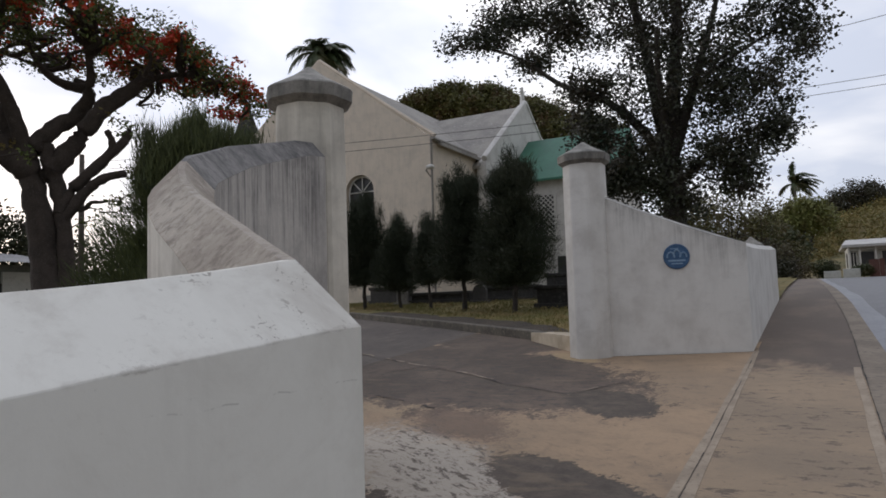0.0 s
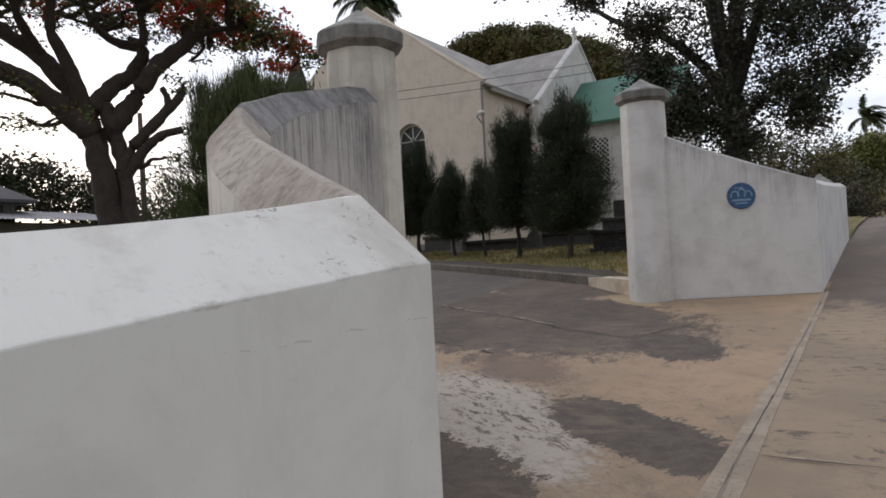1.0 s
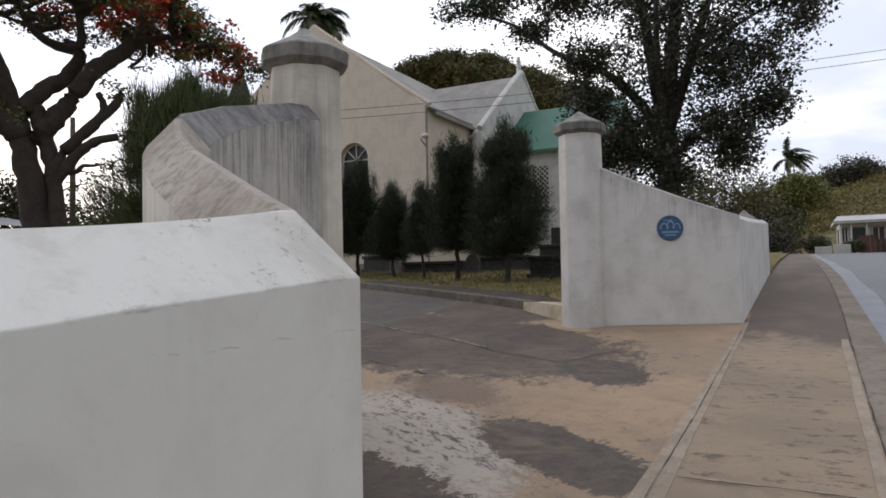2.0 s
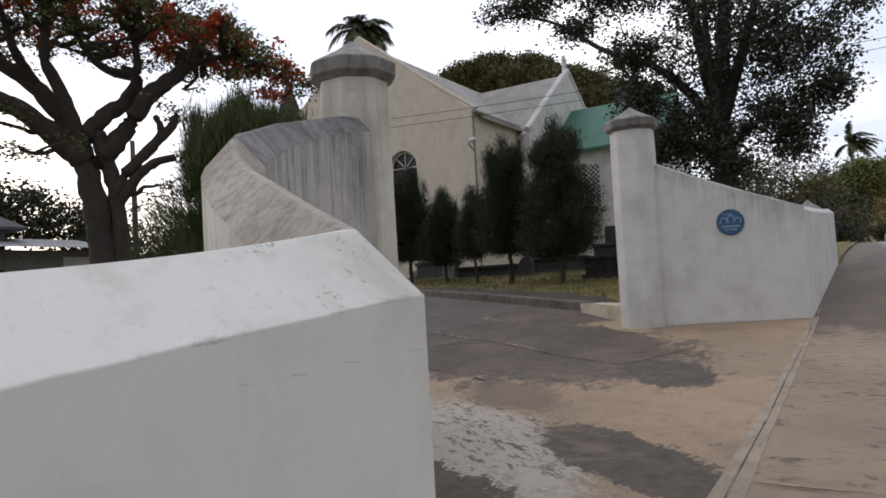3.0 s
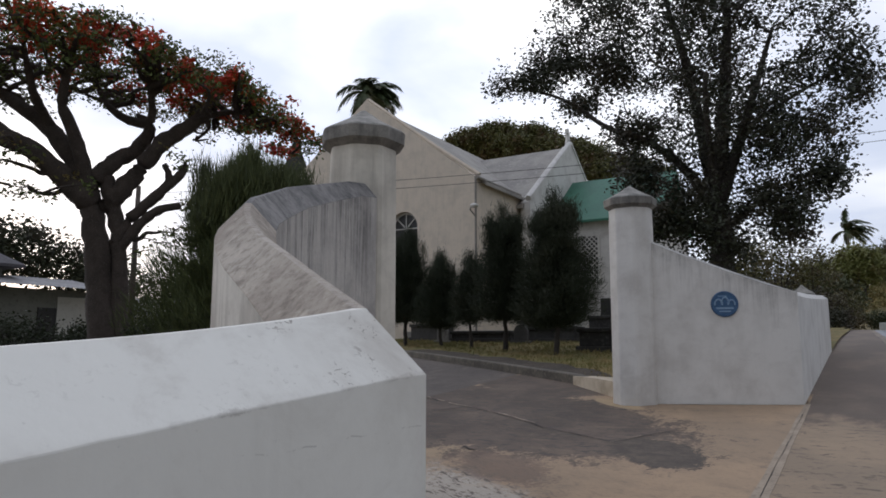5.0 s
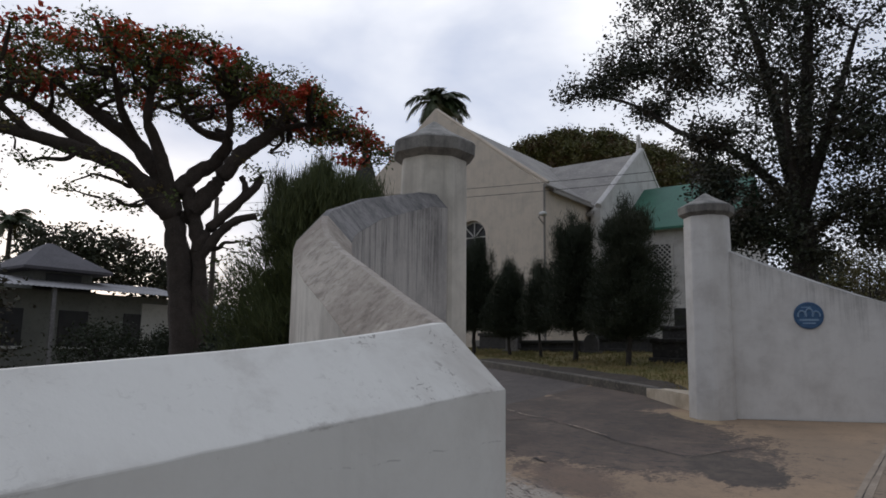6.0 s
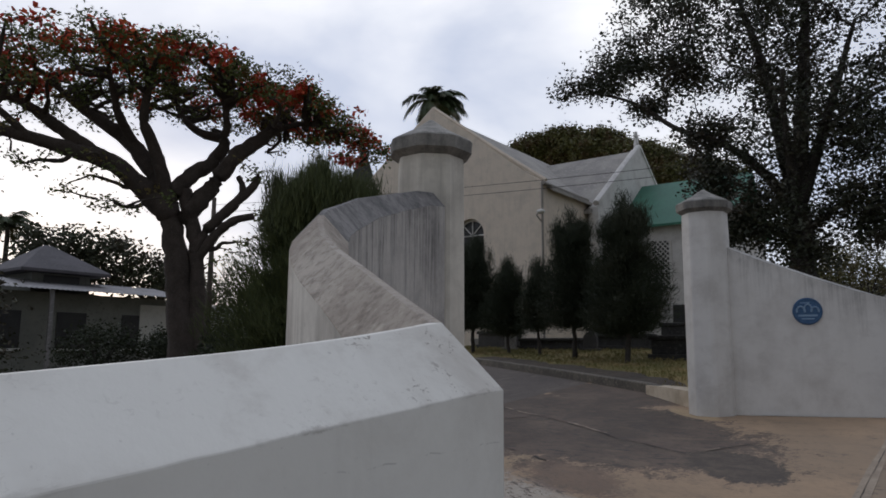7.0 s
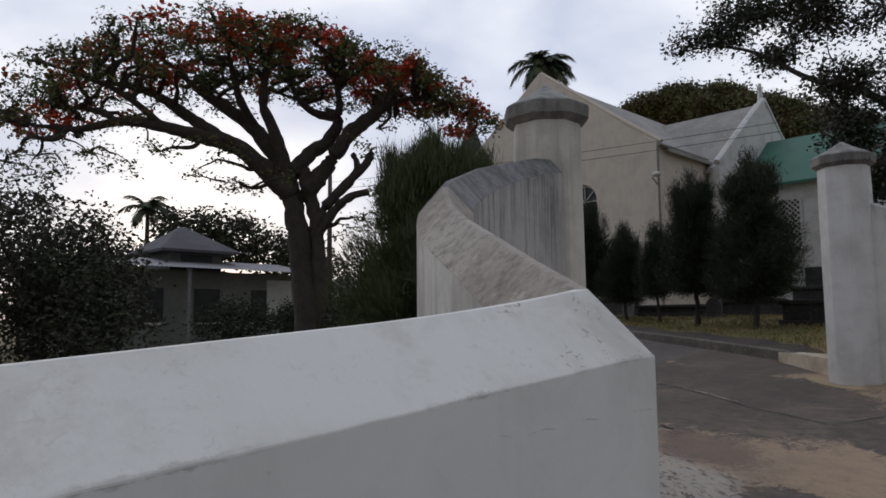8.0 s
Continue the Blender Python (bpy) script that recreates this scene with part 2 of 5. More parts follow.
SHEET_PALE = mottled("pale_sheet_roof", (0.50, 0.49, 0.47), (0.42, 0.41, 0.40), (0.34, 0.33, 0.32), 0.9, 0.55)
WALL_TAN = mottled("pink_tan_house_paint", (0.48, 0.30, 0.24), (0.43, 0.27, 0.21), (0.35, 0.23, 0.18), 0.8)
FENCE_RED = mottled("red_brown_fence", (0.10, 0.045, 0.035), (0.13, 0.06, 0.05), (0.07, 0.03, 0.025), 1.5)
LEAF_BROWN = foliage("brown_green_leaf", (0.035, 0.04, 0.02), (0.06, 0.055, 0.03), (0.07, 0.05, 0.03))
LEAF_OLIVE = foliage("dusty_olive_leaf", (0.07, 0.075, 0.022), (0.125, 0.112, 0.036), (0.10, 0.075, 0.03))
LEAF_LIME = foliage("yellow_green_leaf", (0.13, 0.15, 0.035), (0.19, 0.195, 0.055), (0.15, 0.13, 0.045))
DARK = mottled("dark_opening", (0.02, 0.02, 0.022), (0.03, 0.03, 0.03), (0.015, 0.015, 0.015), 2.0, 0.4)
TOMB = mottled("blackened_tomb_stone", (0.025, 0.024, 0.023), (0.045, 0.043, 0.04), (0.08, 0.075, 0.07), 1.5)
TOMB_GREY = mottled("grey_tomb_stone", (0.05, 0.047, 0.044), (0.075, 0.07, 0.065), (0.03, 0.028, 0.027), 1.5)
TOMB_PALE = mottled("pale_weathered_stone", (0.24, 0.225, 0.205), (0.17, 0.16, 0.148), (0.09, 0.085, 0.08), 1.5)
TIMBER = mottled("white_painted_timber", (0.70, 0.69, 0.66), (0.60, 0.59, 0.56), (0.5, 0.48, 0.45), 3.0, 0.5)
FENCE = mottled("dark_brown_fence", (0.05, 0.03, 0.025), (0.08, 0.05, 0.04), (0.03, 0.02, 0.02), 1.5)
PIPE = mottled("dull_pipe", (0.25, 0.23, 0.2), (0.2, 0.18, 0.16), (0.3, 0.28, 0.25), 5.0, 0.5)
CONCRETE = mottled("kerb_concrete", (0.27, 0.222, 0.172), (0.19, 0.155, 0.122), (0.12, 0.102, 0.084), 1.4)
WALL_HOUSE = mottled("house_paint", (0.16, 0.165, 0.15), (0.20, 0.205, 0.185), (0.12, 0.124, 0.112), 0.8)
WALL_HOUSE_PALE = mottled("pale_house_paint", (0.55, 0.55, 0.52), (0.48, 0.48, 0.45), (0.4, 0.4, 0.37), 0.8)
BLUE = mottled("blue_enamel", (0.028, 0.085, 0.19), (0.04, 0.11, 0.23), (0.07, 0.14, 0.25), 12.0, 0.45, 0.1)
PALE_BLUE = mottled("pale_blue_enamel", (0.22, 0.33, 0.46), (0.16, 0.26, 0.40), (0.30, 0.40, 0.50), 12.0, 0.4, 0.1)


def paving_material():
    """Tan concrete: an older asphalt layer, damp blotches with ragged outlines, a whitish worn patch, streaks and grit."""
    n = Nodes("stained_concrete_apron", 0.8)
    px, py = n.axis("X"), n.axis("Y")
    rag = n.maths("SUBTRACT", n.noise((2.6, 1.7, 1.0), 8, 0.72, 5.2, 0.5), 0.5)
    rag = n.maths("ADD", rag, n.maths("MULTIPLY", n.maths("SUBTRACT", n.noise((9.0, 8.0, 6.0), 6, 0.75, 9.4, 0.8), 0.5), 0.8))
    rag = n.maths("ADD", rag, n.maths("MULTIPLY", n.maths("SUBTRACT", n.noise((32.0, 26.0, 20.0), 4, 0.7, 2.4, 0.5), 0.5), 0.5))
    damp = n.mix(n.step(n.noise((7.0, 6.0, 5.0), 7, 0.75, 3.3), 0.35, 0.7), (0.068, 0.053, 0.042), (0.118, 0.09, 0.07))

    def blot(cx, cy, ax, ay, turn, ragged=1.6, soft=0.08):
        c, s_ = math.cos(radians(turn)), math.sin(radians(turn))
        dx, dy = n.maths("SUBTRACT", px, cx), n.maths("SUBTRACT", py, cy)
        u = n.maths("DIVIDE", n.maths("ADD", n.maths("MULTIPLY", dx, c), n.maths("MULTIPLY", dy, s_)), ax)
        v = n.maths("DIVIDE", n.maths("SUBTRACT", n.maths("MULTIPLY", dy, c), n.maths("MULTIPLY", dx, s_)), ay)
        r = n.maths("SQRT", n.maths("ADD", n.maths("MULTIPLY", u, u), n.maths("MULTIPLY", v, v)))
        return n.step(n.maths("ADD", r, n.maths("MULTIPLY", rag, ragged)), 1.0 - soft, 1.0 + soft, True)

    tan = n.mix(n.step(n.noise(0.8, 5, 0.6), 0.35, 0.65), (0.39, 0.272, 0.172), (0.308, 0.222, 0.146))
    tan = n.mix(n.maths("MULTIPLY", n.step(n.noise((3.0, 3.4, 3.0), 7, 0.7, 2.0), 0.5, 0.7), 0.5), tan, (0.19, 0.145, 0.105))
    c = tan
    c = n.mix(n.maths("MULTIPLY", blot(-2.65, 4.65, 1.5, 0.55, 137, 1.3, 0.25), 0.9), c, (0.445, 0.40, 0.345))
    c = n.mix(n.maths("MULTIPLY", blot(-4.2, 6.65, 0.75, 0.3, 150, 1.0), 0.8), c, (0.37, 0.27, 0.17))
    old = n.mix(n.step(n.noise((1.0, 0.6, 1.0), 6, 0.65, 7.0), 0.4, 0.65), (0.082, 0.06, 0.046), (0.138, 0.1, 0.076))
    old = n.mix(n.maths("MULTIPLY", n.step(n.noise((5.0, 9.0, 3.0), 8, 0.78, 12.0, 0.7), 0.52, 0.60), 0.9), old, (0.055, 0.046, 0.041))
    old = n.mix(n.maths("MULTIPLY", n.step(n.noise((6.0, 10.0, 3.0), 6, 0.7, 52.0, 0.7), 0.6, 0.7), 0.2), old, (0.24, 0.185, 0.14))
    c = n.mix(blot(-5.3, 9.2, 4.1, 1.95, 150, 0.8, 0.06), c, old)
    c = n.mix(blot(-5.3, 12.1, 1.9, 1.0, 142, 0.4, 0.06), c, old)
    c = n.mix(n.maths("MULTIPLY", blot(-3.2, 10.25, 0.62, 0.2, 135, 0.6), 0.85), c, (0.42, 0.31, 0.18))
    c = n.mix(n.maths("MULTIPLY", blot(-3.1, 6.1, 0.75, 0.38, 140, 1.6, 0.2), 0.75), c, (0.15, 0.10, 0.075))
    c = n.mix(blot(-1.5, 4.55, 0.98, 0.36, 141, 1.0, 0.05), c, damp)
    c = n.mix(blot(-1.9, 7.25, 0.8, 0.4, 125, 1.0, 0.05), c, damp)
    c = n.mix(blot(-2.2, 3.4, 0.95, 0.42, 140, 1.7, 0.05), c, damp)
    # flaked streaks that run down the slope of the apron
    drag = n.t.nodes.new("ShaderNodeMapping")
    drag.vector_type = "TEXTURE"
    drag.inputs["Rotation"].default_value = (0, 0, radians(-34))
    drag.inputs["Scale"].default_value = (0.17, 0.06, 0.2)
    n.t.links.new(n.geo.outputs["Position"], drag.inputs["Vector"])
    flake = n.t.nodes.new("ShaderNodeTexNoise")
    for key, v in (("Scale", 1.0), ("Detail", 8.0), ("Roughness", 0.74), ("Distortion", 0.5)):
        flake.inputs[key].default_value = v
    n.t.links.new(drag.outputs[0], flake.inputs["Vector"])
    chips = n.step(flake.outputs["Fac"], 0.53, 0.58)
    c = n.mix(n.maths("MULTIPLY", chips, blot(-2.75, 5.0, 1.3, 0.4, 128, 1.4, 0.3)), c, (0.10, 0.082, 0.066))
    c = n.mix(n.maths("MULTIPLY", n.maths("MULTIPLY", chips, blot(-2.5, 4.4, 2.6, 1.6, 130, 0.8, 0.4)), 0.32), c, (0.13, 0.104, 0.082))
    c = n.mix(n.maths("MULTIPLY", n.maths("MULTIPLY", n.step(flake.outputs["Fac"], 0.4, 0.46, True), blot(-5.3, 9.0, 4.3, 2.2, 150, 0.8, 0.3)), 0.55), c, (0.06, 0.05, 0.043))
    loose = n.maths("MULTIPLY", n.step(n.noise((8.0, 6.0, 6.0), 7, 0.72, 41.0, 0.8), 0.58, 0.64), n.step(n.noise((1.6, 1.1, 1.0), 3, 0.5, 14.0), 0.46, 0.6))
    c = n.mix(n.maths("MULTIPLY", loose, 0.7), c, (0.13, 0.105, 0.085))
    c = n.mix(n.maths("MULTIPLY", n.step(n.noise((3.0, 4.0, 2.0), 8, 0.75, 61.0, 0.9), 0.52, 0.66), 0.28), c, (0.19, 0.148, 0.112))
    c = n.mix(n.maths("MULTIPLY", n.step(n.noise((1.2, 3.4, 1.0), 6, 0.65, 71.0, 0.4), 0.55, 0.7), 0.18), c, (0.42, 0.30, 0.19))
    c = n.mix(n.maths("MULTIPLY", n.step(n.noise(34.0, 3, 0.7, 1.0), 0.5, 0.75), 0.3), c, (0.14, 0.12, 0.10))
    return n.done(c, n.noise(45.0, 4, 0.7, 3.0), 0.35, 0.006)


def asphalt_material(name, a, b, wear, rough):
    n = Nodes(name, rough)
    c = n.mix(n.step(n.noise(0.5, 5, 0.6), 0.35, 0.65), a, b)
    c = n.mix(n.maths("MULTIPLY", n.step(n.noise((4.0, 1.2, 1.0), 6, 0.65, 6.0), 0.54, 0.68), 0.8), c, wear)
    c = n.mix(n.maths("MULTIPLY", n.step(n.noise(40.0, 3, 0.7, 1.0), 0.5, 0.75), 0.4), c, tuple(v * 1.8 for v in a))
    c = n.mix(n.maths("MULTIPLY", n.step(n.noise((4.5, 11.0, 3.0), 8, 0.78, 12.0, 0.7), 0.52, 0.6), 0.75), c, tuple(v * 0.5 for v in a))
    return n.done(c, n.noise(60.0, 4, 0.7, 3.0), 0.4, 0.006)


def walkway_material():
    """Pavement concrete: tan by the gate, darker damp tone up the hill, blackened flecks."""
    n = Nodes("pavement_concrete", 0.8)
    c = n.mix(n.step(n.noise(0.9, 5, 0.6), 0.35, 0.65), (0.335, 0.246, 0.163), (0.262, 0.198, 0.137))
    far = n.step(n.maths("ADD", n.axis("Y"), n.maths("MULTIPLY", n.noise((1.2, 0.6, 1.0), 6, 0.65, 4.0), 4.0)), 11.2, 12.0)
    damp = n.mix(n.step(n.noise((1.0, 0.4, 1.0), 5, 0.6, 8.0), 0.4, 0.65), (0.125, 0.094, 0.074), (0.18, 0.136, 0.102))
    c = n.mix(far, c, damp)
    c = n.mix(n.maths("MULTIPLY", n.step(n.noise((2.2, 3.2, 2.0), 8, 0.76, 31.0, 0.9), 0.5, 0.66), 0.32), c, (0.20, 0.155, 0.118))
    flecks = n.maths("MULTIPLY", n.step(n.noise((5.0, 9.0, 4.0), 8, 0.76, 15.0, 0.4), 0.54, 0.60), n.step(n.noise((1.3, 0.9, 1.0), 3, 0.5, 23.0), 0.43, 0.55))
    c = n.mix(n.maths("MULTIPLY", flecks, 0.9), c, (0.115, 0.086, 0.066))
    c = n.mix(n.maths("MULTIPLY", n.step(n.noise(34.0, 3, 0.7, 1.0), 0.5, 0.75), 0.3), c, (0.14, 0.12, 0.10))
    return n.done(c, n.noise(45.0, 4, 0.7, 3.0), 0.35, 0.006)


APRON = paving_material()
TARMAC = asphalt_material("worn_driveway_asphalt", (0.08, 0.066, 0.058), (0.12, 0.098, 0.084), (0.18, 0.145, 0.116), 0.75)
ROAD = asphalt_material("road_asphalt", (0.08, 0.082, 0.094), (0.105, 0.108, 0.122), (0.13, 0.13, 0.142), 0.5)
GUTTER = asphalt_material("pale_gutter_asphalt", (0.17, 0.178, 0.205), (0.21, 0.218, 0.245), (0.15, 0.155, 0.175), 0.5)
WALKWAY = walkway_material()
JOINT = mottled("pale_mortar", (0.385, 0.312, 0.235), (0.30, 0.24, 0.18), (0.20, 0.158, 0.12), 3.5)
CRACK_SOFT = mottled("dirt_filled_groove", (0.22, 0.178, 0.138), (0.28, 0.225, 0.172), (0.13, 0.105, 0.084), 2.2)
CRACK = mottled("open_crack", (0.035, 0.03, 0.027), (0.05, 0.045, 0.04), (0.02, 0.02, 0.02), 6.0)
LAWN = mottled("dry_lawn", (0.12, 0.115, 0.03), (0.21, 0.155, 0.055), (0.27, 0.18, 0.085), 0.7, 0.95, 0.8, 0.03)
BLADE = foliage("grass_blade", (0.10, 0.11, 0.026), (0.21, 0.175, 0.06), (0.27, 0.195, 0.085), 0.8)
# soil colour darkened to hold the shade along the lawn's kerb
SHADED_SOIL = mottled("shade_darkened_soil", (0.045, 0.036, 0.028), (0.075, 0.058, 0.043), (0.028, 0.024, 0.02), 2.2, 0.95, 0.8, 0.03)
KERB_MOSSY = mottled("mossy_kerb", (0.13, 0.115, 0.095), (0.075, 0.068, 0.058), (0.24, 0.21, 0.17), 2.4)
SCRUB = foliage("dry_scrub", (0.15, 0.14, 0.04), (0.26, 0.19, 0.07), (0.12, 0.125, 0.04), 0.8)
EARTH = mottled("rough_grass_ground", (0.12, 0.11, 0.04), (0.20, 0.15, 0.065), (0.05, 0.055, 0.022), 0.15, 0.95, 0.8, 0.05)


# ---- builders ----
def solid(name, verts, faces, material, parent=None, label="", smooth=False):
    me = bpy.data.meshes.new(name)
    me.from_pydata([tuple(map(float, v)) for v in verts], [], [tuple(map(int, f)) for f in faces])
    me.materials.append(material)
    me.update()
    if smooth:
        me.polygons.foreach_set("use_smooth", [True] * len(me.polygons))
    ob = new(name, me)
    if parent is not None:
        ob.parent = parent
        ob.matrix_parent_inverse = parent.matrix_basis.inverted()
    if label:
        ob["label"] = label
    return ob


def part(name, bm, material, parent=None, label="", smooth=False):
    me = bpy.data.meshes.new(name)
    bm.normal_update()
    bm.to_mesh(me)
    bm.free()
    me.materials.append(material)
    if smooth:
        me.polygons.foreach_set("use_smooth", [True] * len(me.polygons))
    ob = new(name, me)
    if parent is not None:
        ob.parent = parent
        ob.matrix_parent_inverse = parent.matrix_basis.inverted()
    if label:
        ob["label"] = label
    return ob


def thing(name, at, label, category, group="", kind=""):
    ob = new(name)
    ob.empty_display_size = 0.2
    ob.matrix_basis = Matrix.Translation(at)
    return tagged(ob, label, category, group, kind)


def block(x0, x1, y0, y1, z0, z1, bevel=0.0):
    bm = bmesh.new()
    bmesh.ops.create_cube(bm, size=1.0)
    for v in bm.verts:
        v.co = Vector(((x0 + x1) / 2 + v.co.x * (x1 - x0), (y0 + y1) / 2 + v.co.y * (y1 - y0), (z0 + z1) / 2 + v.co.z * (z1 - z0)))
    if bevel:
        bmesh.ops.bevel(bm, geom=bm.edges[:], offset=bevel, segments=2, affect="EDGES", profile=0.5)
    return bm


def tube(points, radii, sides=8, caps=True):
    """Vertices and faces of a tapering tube along points."""
    pts = [Vector(p) for p in points]
    verts, faces = [], []
    for i, p in enumerate(pts):
        d = (pts[min(i + 1, len(pts) - 1)] - pts[max(i - 1, 0)]).normalized()
        a = d.cross(Vector((0.31, 0.17, 0.93)) if abs(d.z) < 0.9 else Vector((1, 0, 0))).normalized()
        b = d.cross(a)
        for k in range(sides):
            w = 2 * math.pi * k / sides
            verts.append(p + (a * math.cos(w) + b * math.sin(w)) * radii[i])
    for i in range(len(pts) - 1):
        for k in range(sides):
            q, r = i * sides + k, i * sides + (k + 1) % sides
            faces.append((q, r, r + sides, q + sides))
    if caps:
        faces.append(tuple(range(sides))[::-1])
        faces.append(tuple(range((len(pts) - 1) * sides, len(pts) * sides)))
    return verts, faces


def merge(pieces):
    verts, faces = [], []
    for v, f in pieces:
        n = len(verts)
        verts.extend(v)
        faces.extend([tuple(i + n for i in q) for q in f])
    return verts, faces


def height(x, y):
    """The lie of the land: the street climbs, then eases off over the crest, and a hill rises past it."""
    if y < -15:
        z = -1.05
    elif y < 18:
        z = 0.07 * y
    elif y < 30:
        u = y - 18
        z = 1.26 + 0.07 * u - 0.037 * u * u / 24
    else:
        z = 1.26 + 0.618 + 0.033 * (min(y, 100) - 30)
    return z


def hill(x, y):
    a = 12.5 * math.exp(-(((x - 13) / 17) ** 2 + ((y - 150) / 42) ** 2))
    b = 9 * math.exp(-(((x - 60) / 40) ** 2 + ((y - 190) / 60) ** 2))
    return a + b


def sheet(name, xs, ys, lift, material, parent=None, inside=None, skirt=0.0):
    """A sheet that lies lift above the land, over a grid of xs and ys."""
    verts, faces, ids = [], [], {}
    for j, y in enumerate(ys):
        for i, x in enumerate(xs):
            ids[i, j] = len(verts)
            verts.append((x, y, height(x, y) + lift))
    for j in range(len(ys) - 1):
        for i in range(len(xs) - 1):
            if inside is None or inside((xs[i] + xs[i + 1]) / 2, (ys[j] + ys[j + 1]) / 2):
                faces.append((ids[i, j], ids[i + 1, j], ids[i + 1, j + 1], ids[i, j + 1]))
    return solid(name, verts, faces, material, parent)


def along(points, step=0.4):
    """Even points along a polyline in plan."""
    out = []
    for a, b in zip(points, points[1:]):
        n = max(1, int(math.dist(a, b) / step))
        out.extend([tuple(a[k] + (b[k] - a[k]) * i / n for k in range(len(a))) for i in range(n)])
    return out + [tuple(points[-1])]


def smooth_path(points, rounds=2):
    """Corner cutting that keeps both ends."""
    for _ in range(rounds):
        out = [points[0]]
        for a, b in zip(points, points[1:]):
            out.append(tuple(a[k] * 0.75 + b[k] * 0.25 for k in range(len(a))))
            out.append(tuple(a[k] * 0.25 + b[k] * 0.75 for k in range(len(a))))
        points = out + [points[-1]]
    return points


def offsets(path, half):
    """Mitred offset points to the right and the left of a path in plan."""
    right, left = [], []
    for i, p in enumerate(path):
        dirs = []
        if i:
            dirs.append(Vector((p[0] - path[i - 1][0], p[1] - path[i - 1][1])).normalized())
        if i < len(path) - 1:
            dirs.append(Vector((path[i + 1][0] - p[0], path[i + 1][1] - p[1])).normalized())
        ns = [Vector((d.y, -d.x)) for d in dirs]
        m = sum(ns, Vector((0, 0)))
        m = m / m.length
        m = m / max(0.5, m.dot(ns[0]))
        right.append((p[0] + m.x * half, p[1] + m.y * half))
        left.append((p[0] - m.x * half, p[1] - m.y * half))
    return right, left


def wall_sweep(name, path, half, drop, i0, i1, face_mat, coping_mat, label, coping_label):
    """A wall with a pitched coping along path (x, y, ridge height), between two of its points."""
    right, left = offsets(path, half)
    body, bf, cop, cf = [], [], [], []
    rng = random.Random(5)
    for k in range(i0, i1 + 1):
        x, y, z = path[k][:3]
        zs = (path[k][3] if len(path[k]) > 3 else z - drop) + rng.uniform(-0.0009, 0.0009)
        (rx, ry), (lx, ly) = right[k], left[k]
        g = height(x, y) - 0.25
        low = zs - 0.003
        body += [(rx, ry, g), (rx, ry, low), (lx, ly, low), (lx, ly, g)]

        def inward(ex, ey, by, rise):
            u = by / half
            return (ex + (x - ex) * u, ey + (y - ey) * u, zs + rise)

        # the coping's arris is worn round
        cop += [(rx, ry, low), inward(rx, ry, 0.0008, -0.0004), inward(rx, ry, 0.0035, 0.0027), inward(rx, ry, half * 0.9, z - zs - 0.004),
                inward(lx, ly, half * 0.9, z - zs - 0.004), inward(lx, ly, 0.0035, 0.0027), inward(lx, ly, 0.0008, -0.0004), (lx, ly, low)]
    n = i1 - i0
    for faces, m in ((bf, 4), (cf, 8)):
        for k in range(n):
            p, q = m * k, m * k + m
            for j in range(m - 1):
                faces.append((p + j, q + j, q + j + 1, p + j + 1))
            faces.append((p + m - 1, q + m - 1, q, p))
        faces.append(tuple(range(m)))
        faces.append(tuple(range(m * n + m - 1, m * n - 1, -1)))
    mid = path[(i0 + i1) // 2]
    t = thing(name, (mid[0], mid[1], height(mid[0], mid[1])), label, "wall", kind="structure")
    solid("wall_body", body, bf, face_mat, t)
    solid("coping", cop, cf, coping_mat, t, coping_label)
    return t


def leaf_cloud(centers, spread, per, length, width, seed, flat=1.0, droop=0.0):
    """Many small folded leaves round the given centres; vertices and faces."""
    rng = np.random.default_rng(seed)
    c = np.repeat(np.asarray(centers, float), per, axis=0)
    c = c + rng.normal(0, 1, c.shape) * np.array([spread, spread, spread * flat])
    d = rng.normal(0, 1, c.shape)
    d[:, 2] = d[:, 2] * 0.6 - droop
    d /= np.linalg.norm(d, axis=1, keepdims=True)
    s = np.cross(d, rng.normal(0, 1, c.shape))
    s /= np.linalg.norm(s, axis=1, keepdims=True)
    size = rng.uniform(0.6, 1.25, (len(c), 1))
    lift = np.cross(s, d) * size * length * 0.12
    v = np.stack([c, c + d * size * length * 0.5 + s * size * width * 0.5 + lift, c + d * size * length, c + d * size * length * 0.5 - s * size * width * 0.5 + lift], 1).reshape(-1, 3)
    k = np.arange(len(c)) * 4
    return v, np.stack([k, k + 1, k + 2, k + 3], 1)


def in_ellipsoids(zones, seed, shell=0.45):
    """Random points, thicker towards the skin, inside (x, y, z, rx, ry, rz, count) zones."""
    rng = np.random.default_rng(seed)
    out = []
    for x, y, z, rx, ry, rz, n in zones:
        d = rng.normal(0, 1, (n, 3))
        d /= np.linalg.norm(d, axis=1, keepdims=True)
        r = rng.uniform(shell, 1.0, (n, 1)) ** 0.7
        out.append(np.array([x, y, z]) + d * r * np.array([rx, ry, rz]))
    return np.concatenate(out)


